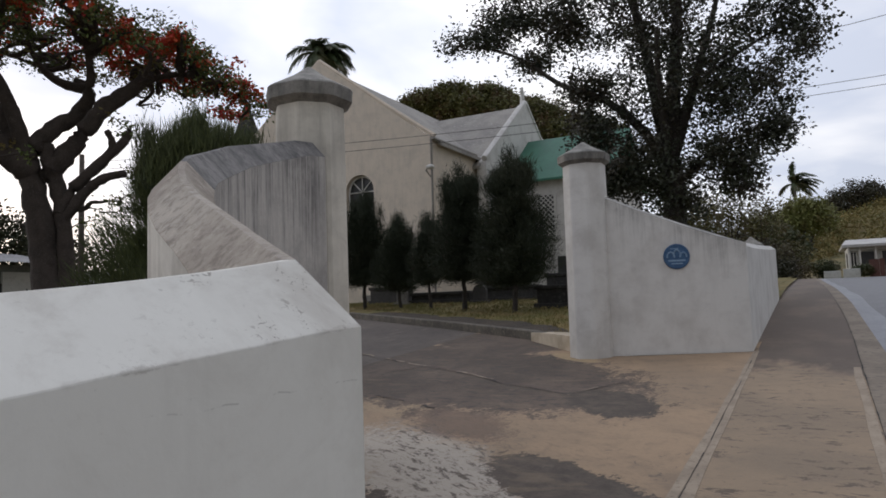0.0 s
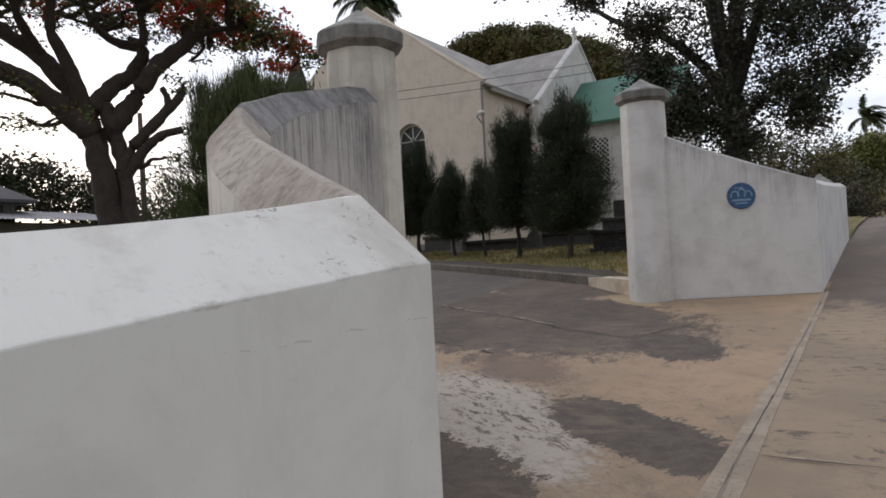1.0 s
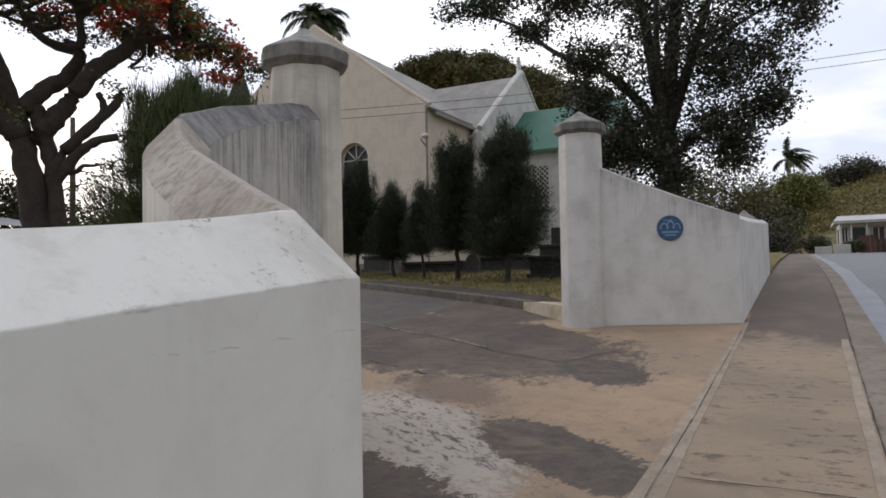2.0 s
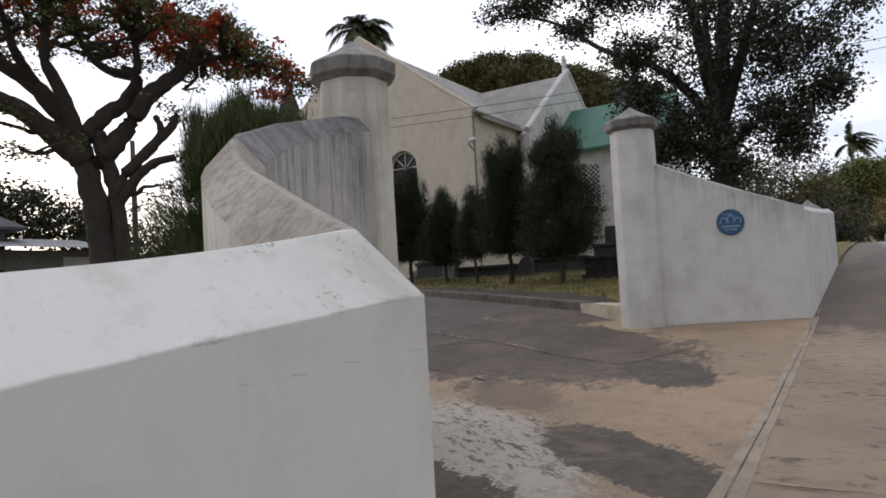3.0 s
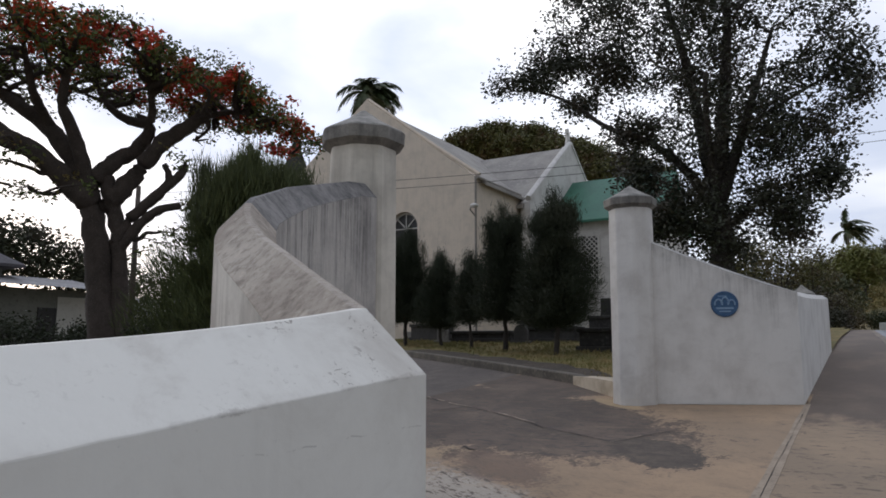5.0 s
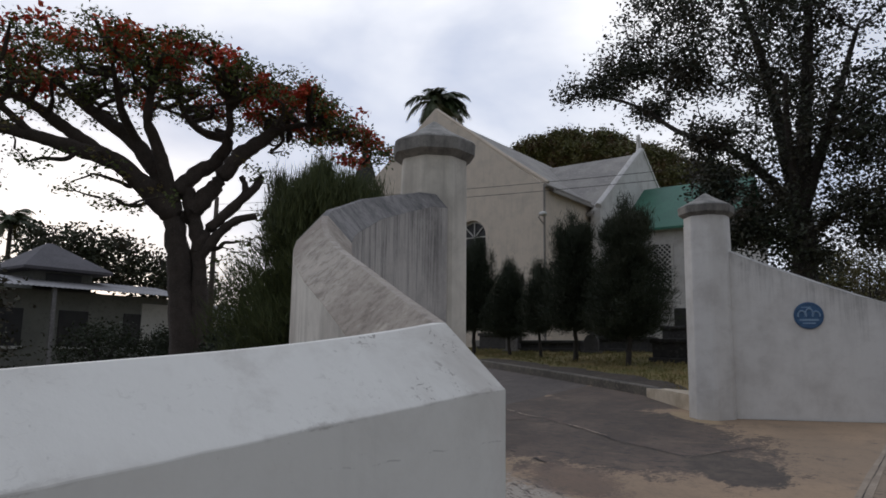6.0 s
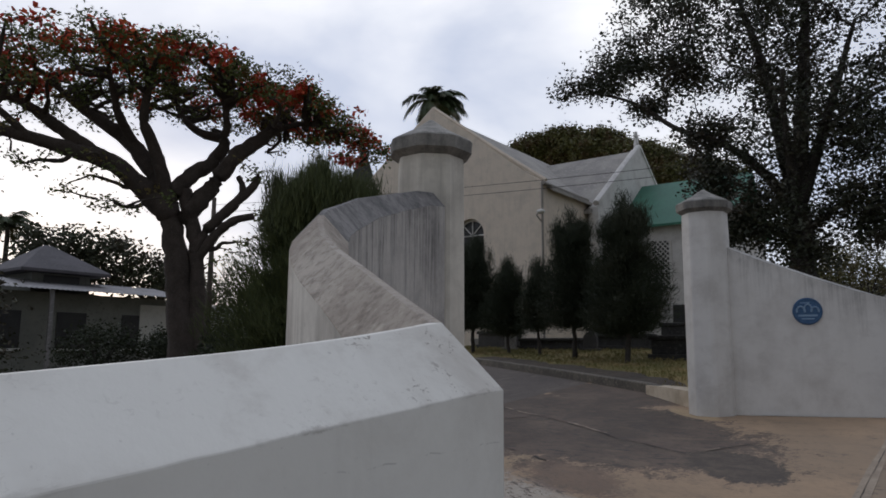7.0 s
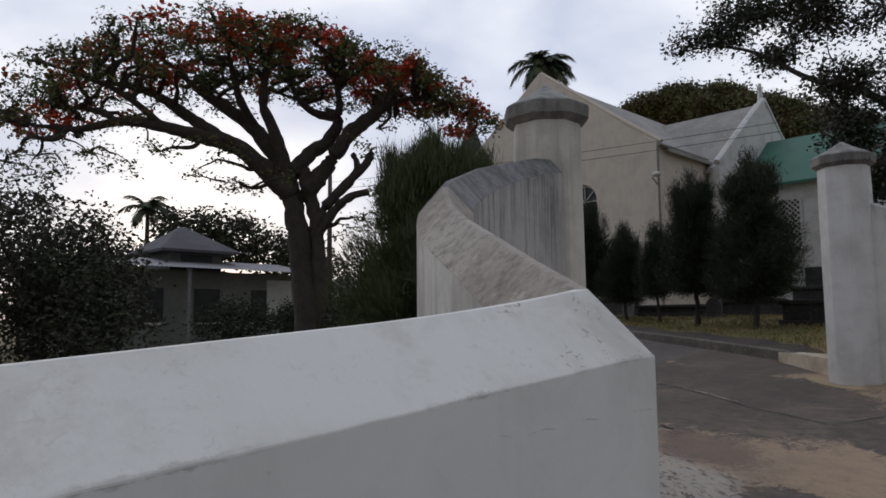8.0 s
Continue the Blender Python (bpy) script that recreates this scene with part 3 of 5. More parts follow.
def twigs(skeleton, centers, r0, r1, seed, sag=0.12):
    """Thin bent branches that join each centre to the nearest point of the skeleton, which grows on the way."""
    rng = random.Random(seed)
    nodes = [Vector(p) for p in skeleton]
    arr = np.array([tuple(p) for p in nodes])
    pieces = []
    order = sorted(range(len(centers)), key=lambda i: float(np.min(np.sum((arr - centers[i]) ** 2, 1))))
    for i in order:
        c = Vector(centers[i])
        d2 = np.sum((arr - centers[i]) ** 2, 1) + np.maximum(0, arr[:, 2] - centers[i][2]) ** 2 * 2
        p = Vector(arr[int(np.argmin(d2))])
        gap = (c - p).length
        if gap < 0.05:
            continue
        m1 = p.lerp(c, 0.35) + Vector((rng.uniform(-1, 1), rng.uniform(-1, 1), rng.uniform(-0.2, 1))) * gap * sag
        m2 = p.lerp(c, 0.7) + Vector((rng.uniform(-1, 1), rng.uniform(-1, 1), rng.uniform(-0.2, 1))) * gap * sag
        f = min(1.0, gap / 1.5)
        r = r1 + (r0 - r1) * f
        pieces.append(tube([p, m1, m2, c], [r, r * 0.75, r * 0.5, r1 * 0.5], 5, False))
        arr = np.concatenate([arr, [tuple(m1), tuple(m2), tuple(c)]])
    return merge(pieces)


def limb_tubes(limbs, sides=10):
    """Limbs as lists of (x, y, z, radius), rounded off; the mesh and the skeleton points."""
    pieces, bones = [], []
    for limb in limbs:
        p = smooth_path([tuple(q) for q in limb], 2)
        rng = random.Random(len(p) + int(abs(p[0][0] * 100)))
        p = [(a + rng.uniform(-0.15, 0.15) * r, b + rng.uniform(-0.15, 0.15) * r, c, r * rng.uniform(0.92, 1.1)) for a, b, c, r in p]
        pieces.append(tube([q[:3] for q in p], [q[3] for q in p], sides))
        bones += [q[:3] for q in p[len(p) // 3:]]
    return merge(pieces), bones


def tree(name, base, label, limbs, zones, leaf, bark, leaf_mat, seed, twig=(0.05, 0.012), flowers=None, category="tree", shell=0.45, group=""):
    """Trunk with limbs, branches and a crown of leaves. leaf: per cluster, spread, length, width, flat, droop."""
    t = thing(name, base, label, category, group)
    (v, f), bones = limb_tubes(limbs)
    solid("trunk", v, f, bark, t, smooth=True)
    centers = zones if isinstance(zones, np.ndarray) else in_ellipsoids(zones, seed, shell)
    v, f = twigs(bones, centers, *twig, seed)
    tagged(solid("branchwork", v, f, bark, t, smooth=True), kind="stuff")
    per, spread, length, width, flat, droop = leaf
    v, f = leaf_cloud(centers, spread, per, length, width, seed + 1, flat, droop)
    tagged(solid("crown", v, f, leaf_mat, t), kind="stuff")
    if flowers:
        heads, per, spread, size = flowers
        v, f = leaf_cloud(heads, spread, per, size, size * 0.8, seed + 2, 0.6, 0.0)
        tagged(solid("blossom", v, f, PETAL, t, "scarlet flower clusters"), kind="stuff")
    return t


def casuarina(base, tall, wide, seed, count, label, low=0.12, reach=0.17, blade=0.0075, needles=NEEDLE_SHADED, rise=0.4):
    """A feathery young tree: a thin stem, whorls of side shoots, and fine drooping needles."""
    rng = np.random.default_rng(seed)
    t = thing("casuarina_tree", base, label, "tree", "young trees along the drive")
    b = Vector(base)
    r = 0.035 + tall * 0.012
    stem = [(b.x + 0.05 * math.sin(i * 1.3 + seed), b.y + 0.05 * math.cos(i * 1.7 + seed), b.z - 0.1 + tall * 0.9 * i / 6, r * (1 - i / 7)) for i in range(7)]
    (v, f), _ = limb_tubes([stem], 8)
    solid("trunk", v, f, BARK_DARK, t, smooth=True)
    shoots, tips = [], []
    for i in range(int(90 + tall * 26 + wide * 40)):
        h = low + (0.98 - low) * rng.uniform(0, 1) ** 1.2
        u = (h - low) / (1 - low)
        out = wide * 0.5 * float(np.interp(u, [0, 0.05, 0.15, 0.35, 0.6, 0.85, 0.95, 1.0], [0.7, 0.95, 1.0, 0.92, 0.72, 0.44, 0.26, 0.08])) * rng.uniform(0.4, 1.06)
        a = rng.uniform(0, 2 * math.pi)
        p = b + Vector((0, 0, tall * h * 0.93))
        e = p + Vector((math.cos(a) * out, math.sin(a) * out, (0.25 * min(1.0, u * 4) - 0.08) * out + rng.uniform(-0.05, 0.12)))
        shoots.append(tube([p, p.lerp(e, 0.5) + Vector((0, 0, 0.05)), e], [0.014, 0.01, 0.004], 4, False))
        tips.append((p, e))
    # upright leaders that stand clear of the crown
    for i in range(int(6 + wide * 5)):
        a, out = rng.uniform(0, 2 * math.pi), wide * rng.uniform(0.0, 0.3)
        h = 0.95 - 0.55 * out / wide
        p = b + Vector((math.cos(a) * out, math.sin(a) * out, tall * h))
        e = p + Vector((rng.normal(0, 0.05), rng.normal(0, 0.05), rng.uniform(0.3, 0.85)))
        shoots.append(tube([p, p.lerp(e, 0.5), e], [0.012, 0.008, 0.003], 4, False))
        tips.extend([(p, e)] * 2)
    v, f = merge(shoots)
    tagged(solid("branchwork", v, f, BARK_DARK, t), kind="stuff")
    k = rng.integers(0, len(tips), count)
    u = rng.uniform(0.15, 1.04, count)
    ps = np.array([tuple(tips[i][0]) for i in k])
    es = np.array([tuple(tips[i][1]) for i in k])
    c = ps + (es - ps) * u[:, None] + rng.normal(0, 0.1, (count, 3))
    d = (es - ps) / np.linalg.norm(es - ps, axis=1, keepdims=True) * 0.6 + rng.normal(0, 0.4, (count, 3)) + np.array([0, 0, rise])
    d /= np.linalg.norm(d, axis=1, keepdims=True)
    s = np.cross(d, rng.normal(0, 1, (count, 3)))
    s /= np.linalg.norm(s, axis=1, keepdims=True)
    ln = rng.uniform(0.5, 1.2, (count, 1)) * reach
    w = blade * rng.uniform(0.7, 1.3, (count, 1))
    v = np.stack([c - s * w, c + s * w, c + d * ln], 1).reshape(-1, 3)
    q = np.arange(count) * 3
    tagged(solid("crown", v, np.stack([q, q + 1, q + 2], 1), needles, t), kind="stuff")
    return t


def palm(base, tall, fronds, length, seed, label, wind=(0.3, 0.0), fall=0.2, full=0.34):
    """A coconut palm: a leaning trunk and arching fronds, whose close leaflets hang and trail with the wind."""
    t = thing("palm_tree", base, label, "tree")
    rng = random.Random(seed)
    b = Vector(base)
    top = b + Vector((wind[0] * 0.6, wind[1] * 0.6, tall))
    v, f = tube([b, b.lerp(top, 0.5) + Vector((0.1, 0, 0)), top], [0.2, 0.15, 0.12], 8)
    solid("trunk", v, f, BARK, t, smooth=True)
    for i in range(fronds):
        a = 2.4 * i + rng.uniform(-0.2, 0.2)
        up = 1.6 * (1 - i / fronds) ** 1.2 - 0.15 + rng.uniform(-0.1, 0.1)
        d = Vector((math.cos(a) + wind[0], math.sin(a) + wind[1], up)).normalized()
        spine, p = [], top.copy()
        ln = length * rng.uniform(0.8, 1.1)
        for k in range(9):
            spine.append(p.copy())
            p = p + d * ln / 8
            d = (d + Vector((wind[0] * 0.16, wind[1] * 0.16, -fall))).normalized()
        v, f = tube(spine, [0.035 * (1 - k / 9) + 0.006 for k in range(9)], 4, False)
        leaves, faces = list(v), list(f)
        for k in range(1, 9):
            for s in (-1, 1):
                for j in range(4):
                    q = spine[k - 1].lerp(spine[k], j / 4)
                    ahead = (spine[k] - spine[k - 1]).normalized()
                    side = ahead.cross(Vector((0, 0, 1))).normalized() * s
                    reach = ln * full * math.sin(math.pi * (0.15 + 0.78 * k / 9)) * rng.uniform(0.8, 1.1)
                    tip = q + (side * 0.7 + ahead * 0.7 + Vector((wind[0] * 0.3, wind[1] * 0.3, -0.45 + rng.uniform(-0.2, 0.2)))) * reach
                    mid = q.lerp(tip, 0.5) + Vector((0, 0, 0.05 * reach))
                    n = len(leaves)
                    w = ahead * 0.02 * length
                    leaves += [q - w, q + w, mid + w, tip, mid - w]
                    faces.append((n, n + 1, n + 2, n + 3, n + 4))
        solid("frond", leaves, faces, PALM_LEAF, t)
    return t


def frange(a, b, n):
    return [a + (b - a) * i / n for i in range(n + 1)]


# ---- ground, street and drive ----
def ground():
    xs = [-900, -500, -250, -140, -90] + frange(-70, 90, 32) + [130, 200, 400, 900]
    ys = [-900, -400, -150, -60, -30, -15] + frange(-10, 30, 20) + frange(34, 100, 12) + frange(108, 280, 18) + [340, 500, 900, 1800]
    verts = [(x, y, height(x, y) - 0.25 + hill(x, y)) for y in ys for x in xs]
    w = len(xs)
    faces = [(j * w + i, j * w + i + 1, (j + 1) * w + i + 1, (j + 1) * w + i) for j in range(len(ys) - 1) for i in range(w - 1)]
    tagged(solid("ground", verts, faces, EARTH, smooth=True), "rough green and dry grass ground rising to a hill", "ground", kind="structure")


ground()
YS = frange(-12, 18, 30) + frange(19, 30, 11) + frange(32, 47, 8)
ROAD_YS = frange(-40, -15, 5) + YS + frange(48, 53, 3)
KERB_LINE = [(-3.25, 10.75), (-4.65, 12.45), (-7.4, 14.45), (-12.2, 17.7), (-22.0, 24.4)]


def kerb_y(x):
    """The lawn's edge along the drive."""
    for (x0, y0), (x1, y1) in zip(KERB_LINE, KERB_LINE[1:]):
        if x1 <= x <= x0:
            return y0 + (y1 - y0) * (x - x0) / (x1 - x0)
    return 10.9 if x > -3.25 else 24.4


def strip(name, x_of_y0, x_of_y1, ys, lift, material, label, category, n=3, thick=0.12):
    """A long slab between two edges that depend on y, with its sides."""
    verts, faces = [], []
    for y in ys:
        a, b = x_of_y0(y), x_of_y1(y)
        row = [a + (b - a) * i / n for i in range(n + 1)]
        verts += [(row[0], y, height(row[0], y) + lift - thick)] + [(x, y, height(x, y) + lift) for x in row] + [(row[-1], y, height(row[-1], y) + lift - thick)]
    w = n + 3
    for j in range(len(ys) - 1):
        for i in range(w - 1):
            faces.append((j * w + i, j * w + i + 1, (j + 1) * w + i + 1, (j + 1) * w + i))
    ob = solid(name, verts, faces, material)
    return tagged(ob, label, category, kind="structure")


def kerb_x(y):
    """The kerb's inner edge drifts towards the wall up the hill."""
    return float(np.interp(y, [5, 9, 13, 16, 24, 30, 47], [0.45, 0.49, 0.55, 0.55, 0.45, 0.36, 0.2]))


def kerb_out(y):
    return float(np.interp(y, [10, 19, 32, 47], [0.84, 0.82, 0.56, 0.38]))


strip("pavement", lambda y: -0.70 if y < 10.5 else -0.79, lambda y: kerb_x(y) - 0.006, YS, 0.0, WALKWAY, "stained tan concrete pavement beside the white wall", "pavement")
strip("kerb", kerb_x, kerb_out, YS, -0.01, CONCRETE, "worn concrete kerb along the road edge", "kerb", 2, 0.16)
strip("road", kerb_out, lambda y: 8.0 + 0.3 * max(0, y - 25), ROAD_YS, -0.12, ROAD, "grey-blue asphalt road climbing to a crest", "road", 6, 0.05)
strip("gutter", lambda y: kerb_out(y) + 0.004, lambda y: kerb_out(y) + 0.42 + 0.04 * math.sin(y * 0.9), ROAD_YS, -0.114, GUTTER, "pale worn gutter band along the kerb", "gutter", 2, 0.05)
strip("road_bend", lambda y: -30.0, lambda y: kerb_out(y) - 0.005, frange(47.05, 53, 4), -0.12, ROAD, "asphalt road turning off at the crest", "road", 6, 0.05)


def apron():
    ob = sheet("driveway_apron", frange(-6.4, -0.72, 14), frange(-2, 13.6, 40), 0.0, APRON, inside=lambda x, y: y < kerb_y(x) + 1.2)
    tagged(ob, "tan concrete entrance apron with damp dark stains", "driveway", kind="structure")
    ob = sheet("driveway", frange(-24, -6.4, 18), frange(-2, 26, 40), 0.0, TARMAC, inside=lambda x, y: y < kerb_y(x) + 1.6)
    tagged(ob, "worn dark asphalt church driveway", "driveway", kind="structure")


apron()


def joint_x(y, u):
    """The pavement joint narrows towards the gate wall; u runs from its drive side to its street side."""
    a = float(np.interp(y, [4, 5.7, 10], [-0.88, -0.83, -0.778]))
    return a + (-0.694 - a) * u


for a, b in ((0.0, 0.46), (0.54, 1.0)):
    strip("joint_strip", lambda y: joint_x(y, a) + 0.006 * math.sin(y * 3.1 + a * 40), lambda y: joint_x(y, b) + 0.004 * math.sin(y * 2.3 + b * 30), frange(-6, 10.95, 60), 0.004, JOINT, "pale mortar band along the pavement joint", "joint", 2, 0.05)
strip("joint_bed", lambda y: joint_x(y, 0.44), lambda y: joint_x(y, 0.56), frange(-6, 10.95, 60), 0.0015, CRACK_SOFT, "dirt-filled groove of the pavement joint", "joint", 1, 0.05)
strip("kerb_joint", lambda y: kerb_x(y) - 0.1 + 0.006 * math.sin(y * 2.7), lambda y: kerb_x(y) - 0.022, frange(-6, 9.6, 52), 0.004, JOINT, "pale mortar band beside the kerb", "joint", 1, 0.05)
WOBBLE = random.Random(9)


def crack(points, wide, lift, material, label, whole=1.0, stray=0.005):
    """A ragged crack along a polyline in plan, which closes up here and there."""
    path = along(points, 0.06)
    drift = [stray * 4 * noise.noise(Vector((x * 2.3, y * 2.3, wide * 90))) for x, y in path]
    path = [(x + d + WOBBLE.uniform(-stray, stray), y + d * 0.6 + WOBBLE.uniform(-stray, stray)) for (x, y), d in zip(path, drift)]
    right, left = offsets(path, 1.0)
    v, f = [], []
    shut = []
    for (x, y), (a, b), (c, d) in zip(path, right, left):
        swell = 0.5 + noise.noise(Vector((x * 3.1, y * 3.1, 4.0)))
        w = wide * max(0.12, min(1.0, swell)) * WOBBLE.uniform(0.5, 1.0) * 0.5
        shut.append(noise.noise(Vector((x * 1.7, y * 1.7, wide * 50))) * 0.5 + 0.5 > whole)
        v += [(x + (a - x) * w, y + (b - y) * w, height(x, y) + lift), (x + (c - x) * w, y + (d - y) * w, height(x, y) + lift)]
    f = [(2 * k, 2 * k + 2, 2 * k + 3, 2 * k + 1) for k in range(len(path) - 1) if not shut[k]]
    tagged(solid("paving_crack", v, f, material), label, "crack", kind="structure")


crack([(joint_x(y, 0.5), y) for y in (-5, 2, 4, 5.7, 8, 10.9)], 0.014, 0.007, CRACK, "dark open gap along the pavement joint", 0.56, 0.002)
for y in (4.27, -1.2):
    crack([(-0.69, y), (0.44, y - 0.02)], 0.015, 0.005, CRACK, "dark crack between two pavement slabs", 0.62, 0.003)
    crack([(-0.69, y + 0.045), (0.44, y + 0.025)], 0.075, 0.004, JOINT, "pale mortar joint across the pavement")
crack([(-2.66, 10.355), (-1.6, 10.63), (-0.78, 10.85)], 0.035, 0.006, CRACK, "thin dark line along the foot of the gate wall", 0.75, 0.004)
crack([(kerb_x(y) - 0.004, y) for y in frange(-6, 30, 18)], 0.022, 0.006, CRACK, "dark gap between pavement and kerb", 0.8, 0.002)
DRIVE_CRACK = [(-9.0, 11.6), (-6.0, 9.68), (-4.54, 8.87), (-3.4, 8.06), (-2.46, 7.51)]
crack(DRIVE_CRACK, 0.05, 0.006, CRACK, "long dark crack in the worn drive", 0.6, 0.012)
crack([(x + 0.02, y + 0.035) for x, y in DRIVE_CRACK], 0.07, 0.004, JOINT, "pale broken edge beside the drive's crack", 0.48, 0.012)
crack([(-2.46, 7.51), (-2.2, 8.0), (-1.9, 8.56), (-1.6, 8.7)], 0.035, 0.006, CRACK, "short dark crack at the drive's edge", 0.6, 0.012)
crack([(-2.48, 7.51), (-2.24, 8.0)], 0.035, 0.004, JOINT, "pale broken edge at the drive's corner")
crack([(-6.0, 9.68), (-6.6, 8.6), (-7.6, 7.6)], 0.04, 0.006, CRACK, "branching dark crack in the worn drive", 0.6, 0.014)

crack([(-5.2, 9.3), (-5.55, 8.65), (-5.9, 8.0)], 0.035, 0.006, CRACK, "short dark side crack in the worn drive", 0.6, 0.014)
crack([(-4.7, 7.15), (-3.64, 6.62), (-3.0, 6.76)], 0.045, 0.006, CRACK, "ragged dark edge where the old asphalt ends", 0.55, 0.016)
crack([(-6.6, 10.5), (-5.2, 10.1), (-4.2, 9.9)], 0.03, 0.006, CRACK, "thin dark crack across the worn drive", 0.5, 0.014)
crack([(-4.5, 8.1), (-3.9, 7.75), (-3.3, 7.3)], 0.03, 0.006, CRACK, "thin dark crack beside the long one", 0.5, 0.014)


def lawn():
    xs = frange(-60, -24, 12) + frange(-22, -3.3, 44) + frange(-3.2, -1.1, 5)
    verts, faces, rows = [], [], 26
    for x in xs:
        y0 = (kerb_y(x) if x > -22 else 24.4) + 0.04 + (0.25 if x > -3.25 else 0.0)
        for j in range(rows + 1):
            y = y0 + (75 - y0) * (j / rows) ** 1.6
            verts.append((x, y, height(x, y) + 0.1 + 0.03 * noise.noise(Vector((x * 0.6, y * 0.6, 0)))))
    w = rows + 1
    for i in range(len(xs) - 1):
        for j in range(rows):
            faces.append((i * w + j, (i + 1) * w + j, (i + 1) * w + j + 1, i * w + j + 1))
    return solid("lawn", verts, faces, LAWN, smooth=True)


tagged(lawn(), "dry green lawn of the churchyard", "lawn", kind="structure")


tagged(sheet("verge", frange(-1.6, -0.738, 4), frange(20.3, 47, 20), 0.075, LAWN), "dry grass verge beside the pavement", "verge", kind="structure")


def kerb_of_lawn():
    path = [(x, y, height(x, y) + 0.17) for x, y in along(KERB_LINE, 0.8)]
    right, left = offsets(path, 0.09)
    v, f = [], []
    for (x, y, z), (a, b), (c, d) in zip(path, right, left):
        v += [(a, b, z - 0.3), (a, b, z - 0.02), (a * 0.9 + c * 0.1, b * 0.9 + d * 0.1, z), (a * 0.1 + c * 0.9, b * 0.1 + d * 0.9, z), (c, d, z - 0.02), (c, d, z - 0.3)]
    for k in range(len(path) - 1):
        for q in range(5):
            f.append((6 * k + q, 6 * k + 6 + q, 6 * k + 7 + q, 6 * k + 1 + q))
    f.append((0, 1, 2, 3, 4, 5))
    tagged(solid("lawn_kerb", v, f, KERB_MOSSY), "low concrete kerb edging the churchyard lawn", "kerb", kind="structure")


kerb_of_lawn()


def tree_shade_strip():
    """The young trees' shade, painted as a dark ground strip between the kerb and the grass."""
    path = along(KERB_LINE[:4], 0.4)
    v, f = [], []
    for x, y in path:
        wide = 1.0 + 0.55 * noise.noise(Vector((x * 1.3, y * 1.3, 2.0))) if x < -5.2 else 0.2 + 0.8 * max(0.0, min(1.0, (-3.6 - x) / 1.6))
        for k in range(5):
            px, py = x + wide * k / 4 * 0.57, y + 0.1 + wide * k / 4 * 0.82
            v.append((px, py, height(px, py) + 0.142 - 0.05 * (k == 4) + 0.012 * noise.noise(Vector((px * 5, py * 5, 0)))))
    for i in range(len(path) - 1):
        for k in range(4):
            f.append((5 * i + k, 5 * i + k + 1, 5 * i + k + 6, 5 * i + k + 5))
    tagged(solid("tree_shade_strip", v, f, SHADED_SOIL, smooth=True), "dark ground strip painted as the shade under the young trees", "soil", kind="structure")


tree_shade_strip()

# ---- the boundary wall and gate pillars ----
CURVE = [(-0.90, 1.06, 1.671, 1.527), (-1.20, 1.27, 1.765), (-1.52, 1.48, 1.875), (-1.835, 1.675, 1.985), (-2.10, 1.86, 2.09), (-2.26, 1.99, 2.175), (-2.37, 2.10, 2.24),
         (-2.48, 2.23, 2.30), (-2.635, 2.445, 2.37), (-2.935, 2.945, 2.545), (-3.25, 3.585, 2.73), (-3.42, 4.1, 2.875), (-3.45, 4.35, 2.91)]


def ridge(y):
    """The street wall's ridge lifts gently towards the gate corner."""
    return 1.565 + 0.0775 * y if y < 0.45 else 1.5999 + 0.0775 * (y - 0.45) + 0.066 * (y - 0.45) ** 2


NEAR_WALL = [(-0.90, y, ridge(y), 1.442 + 0.08 * y) for y in frange(-9, -0.6, 8) + frange(-0.5, 0.98, 30)] + CURVE
HALF = 0.13
n_corner = len(NEAR_WALL) - len(CURVE)
n_bend = n_corner + 6
wall_sweep("wall_1", NEAR_WALL, HALF, 0.13, 0, n_corner, WHITE, WHITE_TOP, "freshly whitewashed street wall with a pitched coping", "smooth white pitched coping")
wall_sweep("wall_2", NEAR_WALL, HALF, 0.13, n_corner, n_bend, WHITE_OLD, ROUGH, "old wall curving in from the street to the gate", "rough grey pitched coping")
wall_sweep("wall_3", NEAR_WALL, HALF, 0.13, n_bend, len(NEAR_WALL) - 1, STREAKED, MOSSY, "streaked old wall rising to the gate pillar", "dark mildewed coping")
FAR_WALL = [(-2.70, 10.50, 3.16), (-2.2, 10.62, 2.92), (-1.6, 10.78, 2.66), (-1.2, 10.90, 2.50), (-0.90, 11.0, 2.38), (-0.90, 12.5, 2.44), (-0.90, 15, 2.56), (-0.9, 18, 2.72),
            (-0.90, 20.4, 2.86), (-1.0, 21.2, 2.90), (-1.4, 21.8, 2.92), (-3, 22.2, 3.0), (-7, 22.6, 3.0)]
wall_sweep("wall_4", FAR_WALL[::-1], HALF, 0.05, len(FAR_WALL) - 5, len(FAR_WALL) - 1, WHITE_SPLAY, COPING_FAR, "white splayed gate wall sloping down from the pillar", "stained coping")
wall_sweep("wall_5", FAR_WALL[::-1], HALF, 0.1, 0, len(FAR_WALL) - 5, WHITE_FAR, WHITE_FAR, "long white street wall running up the hill", "white coping")


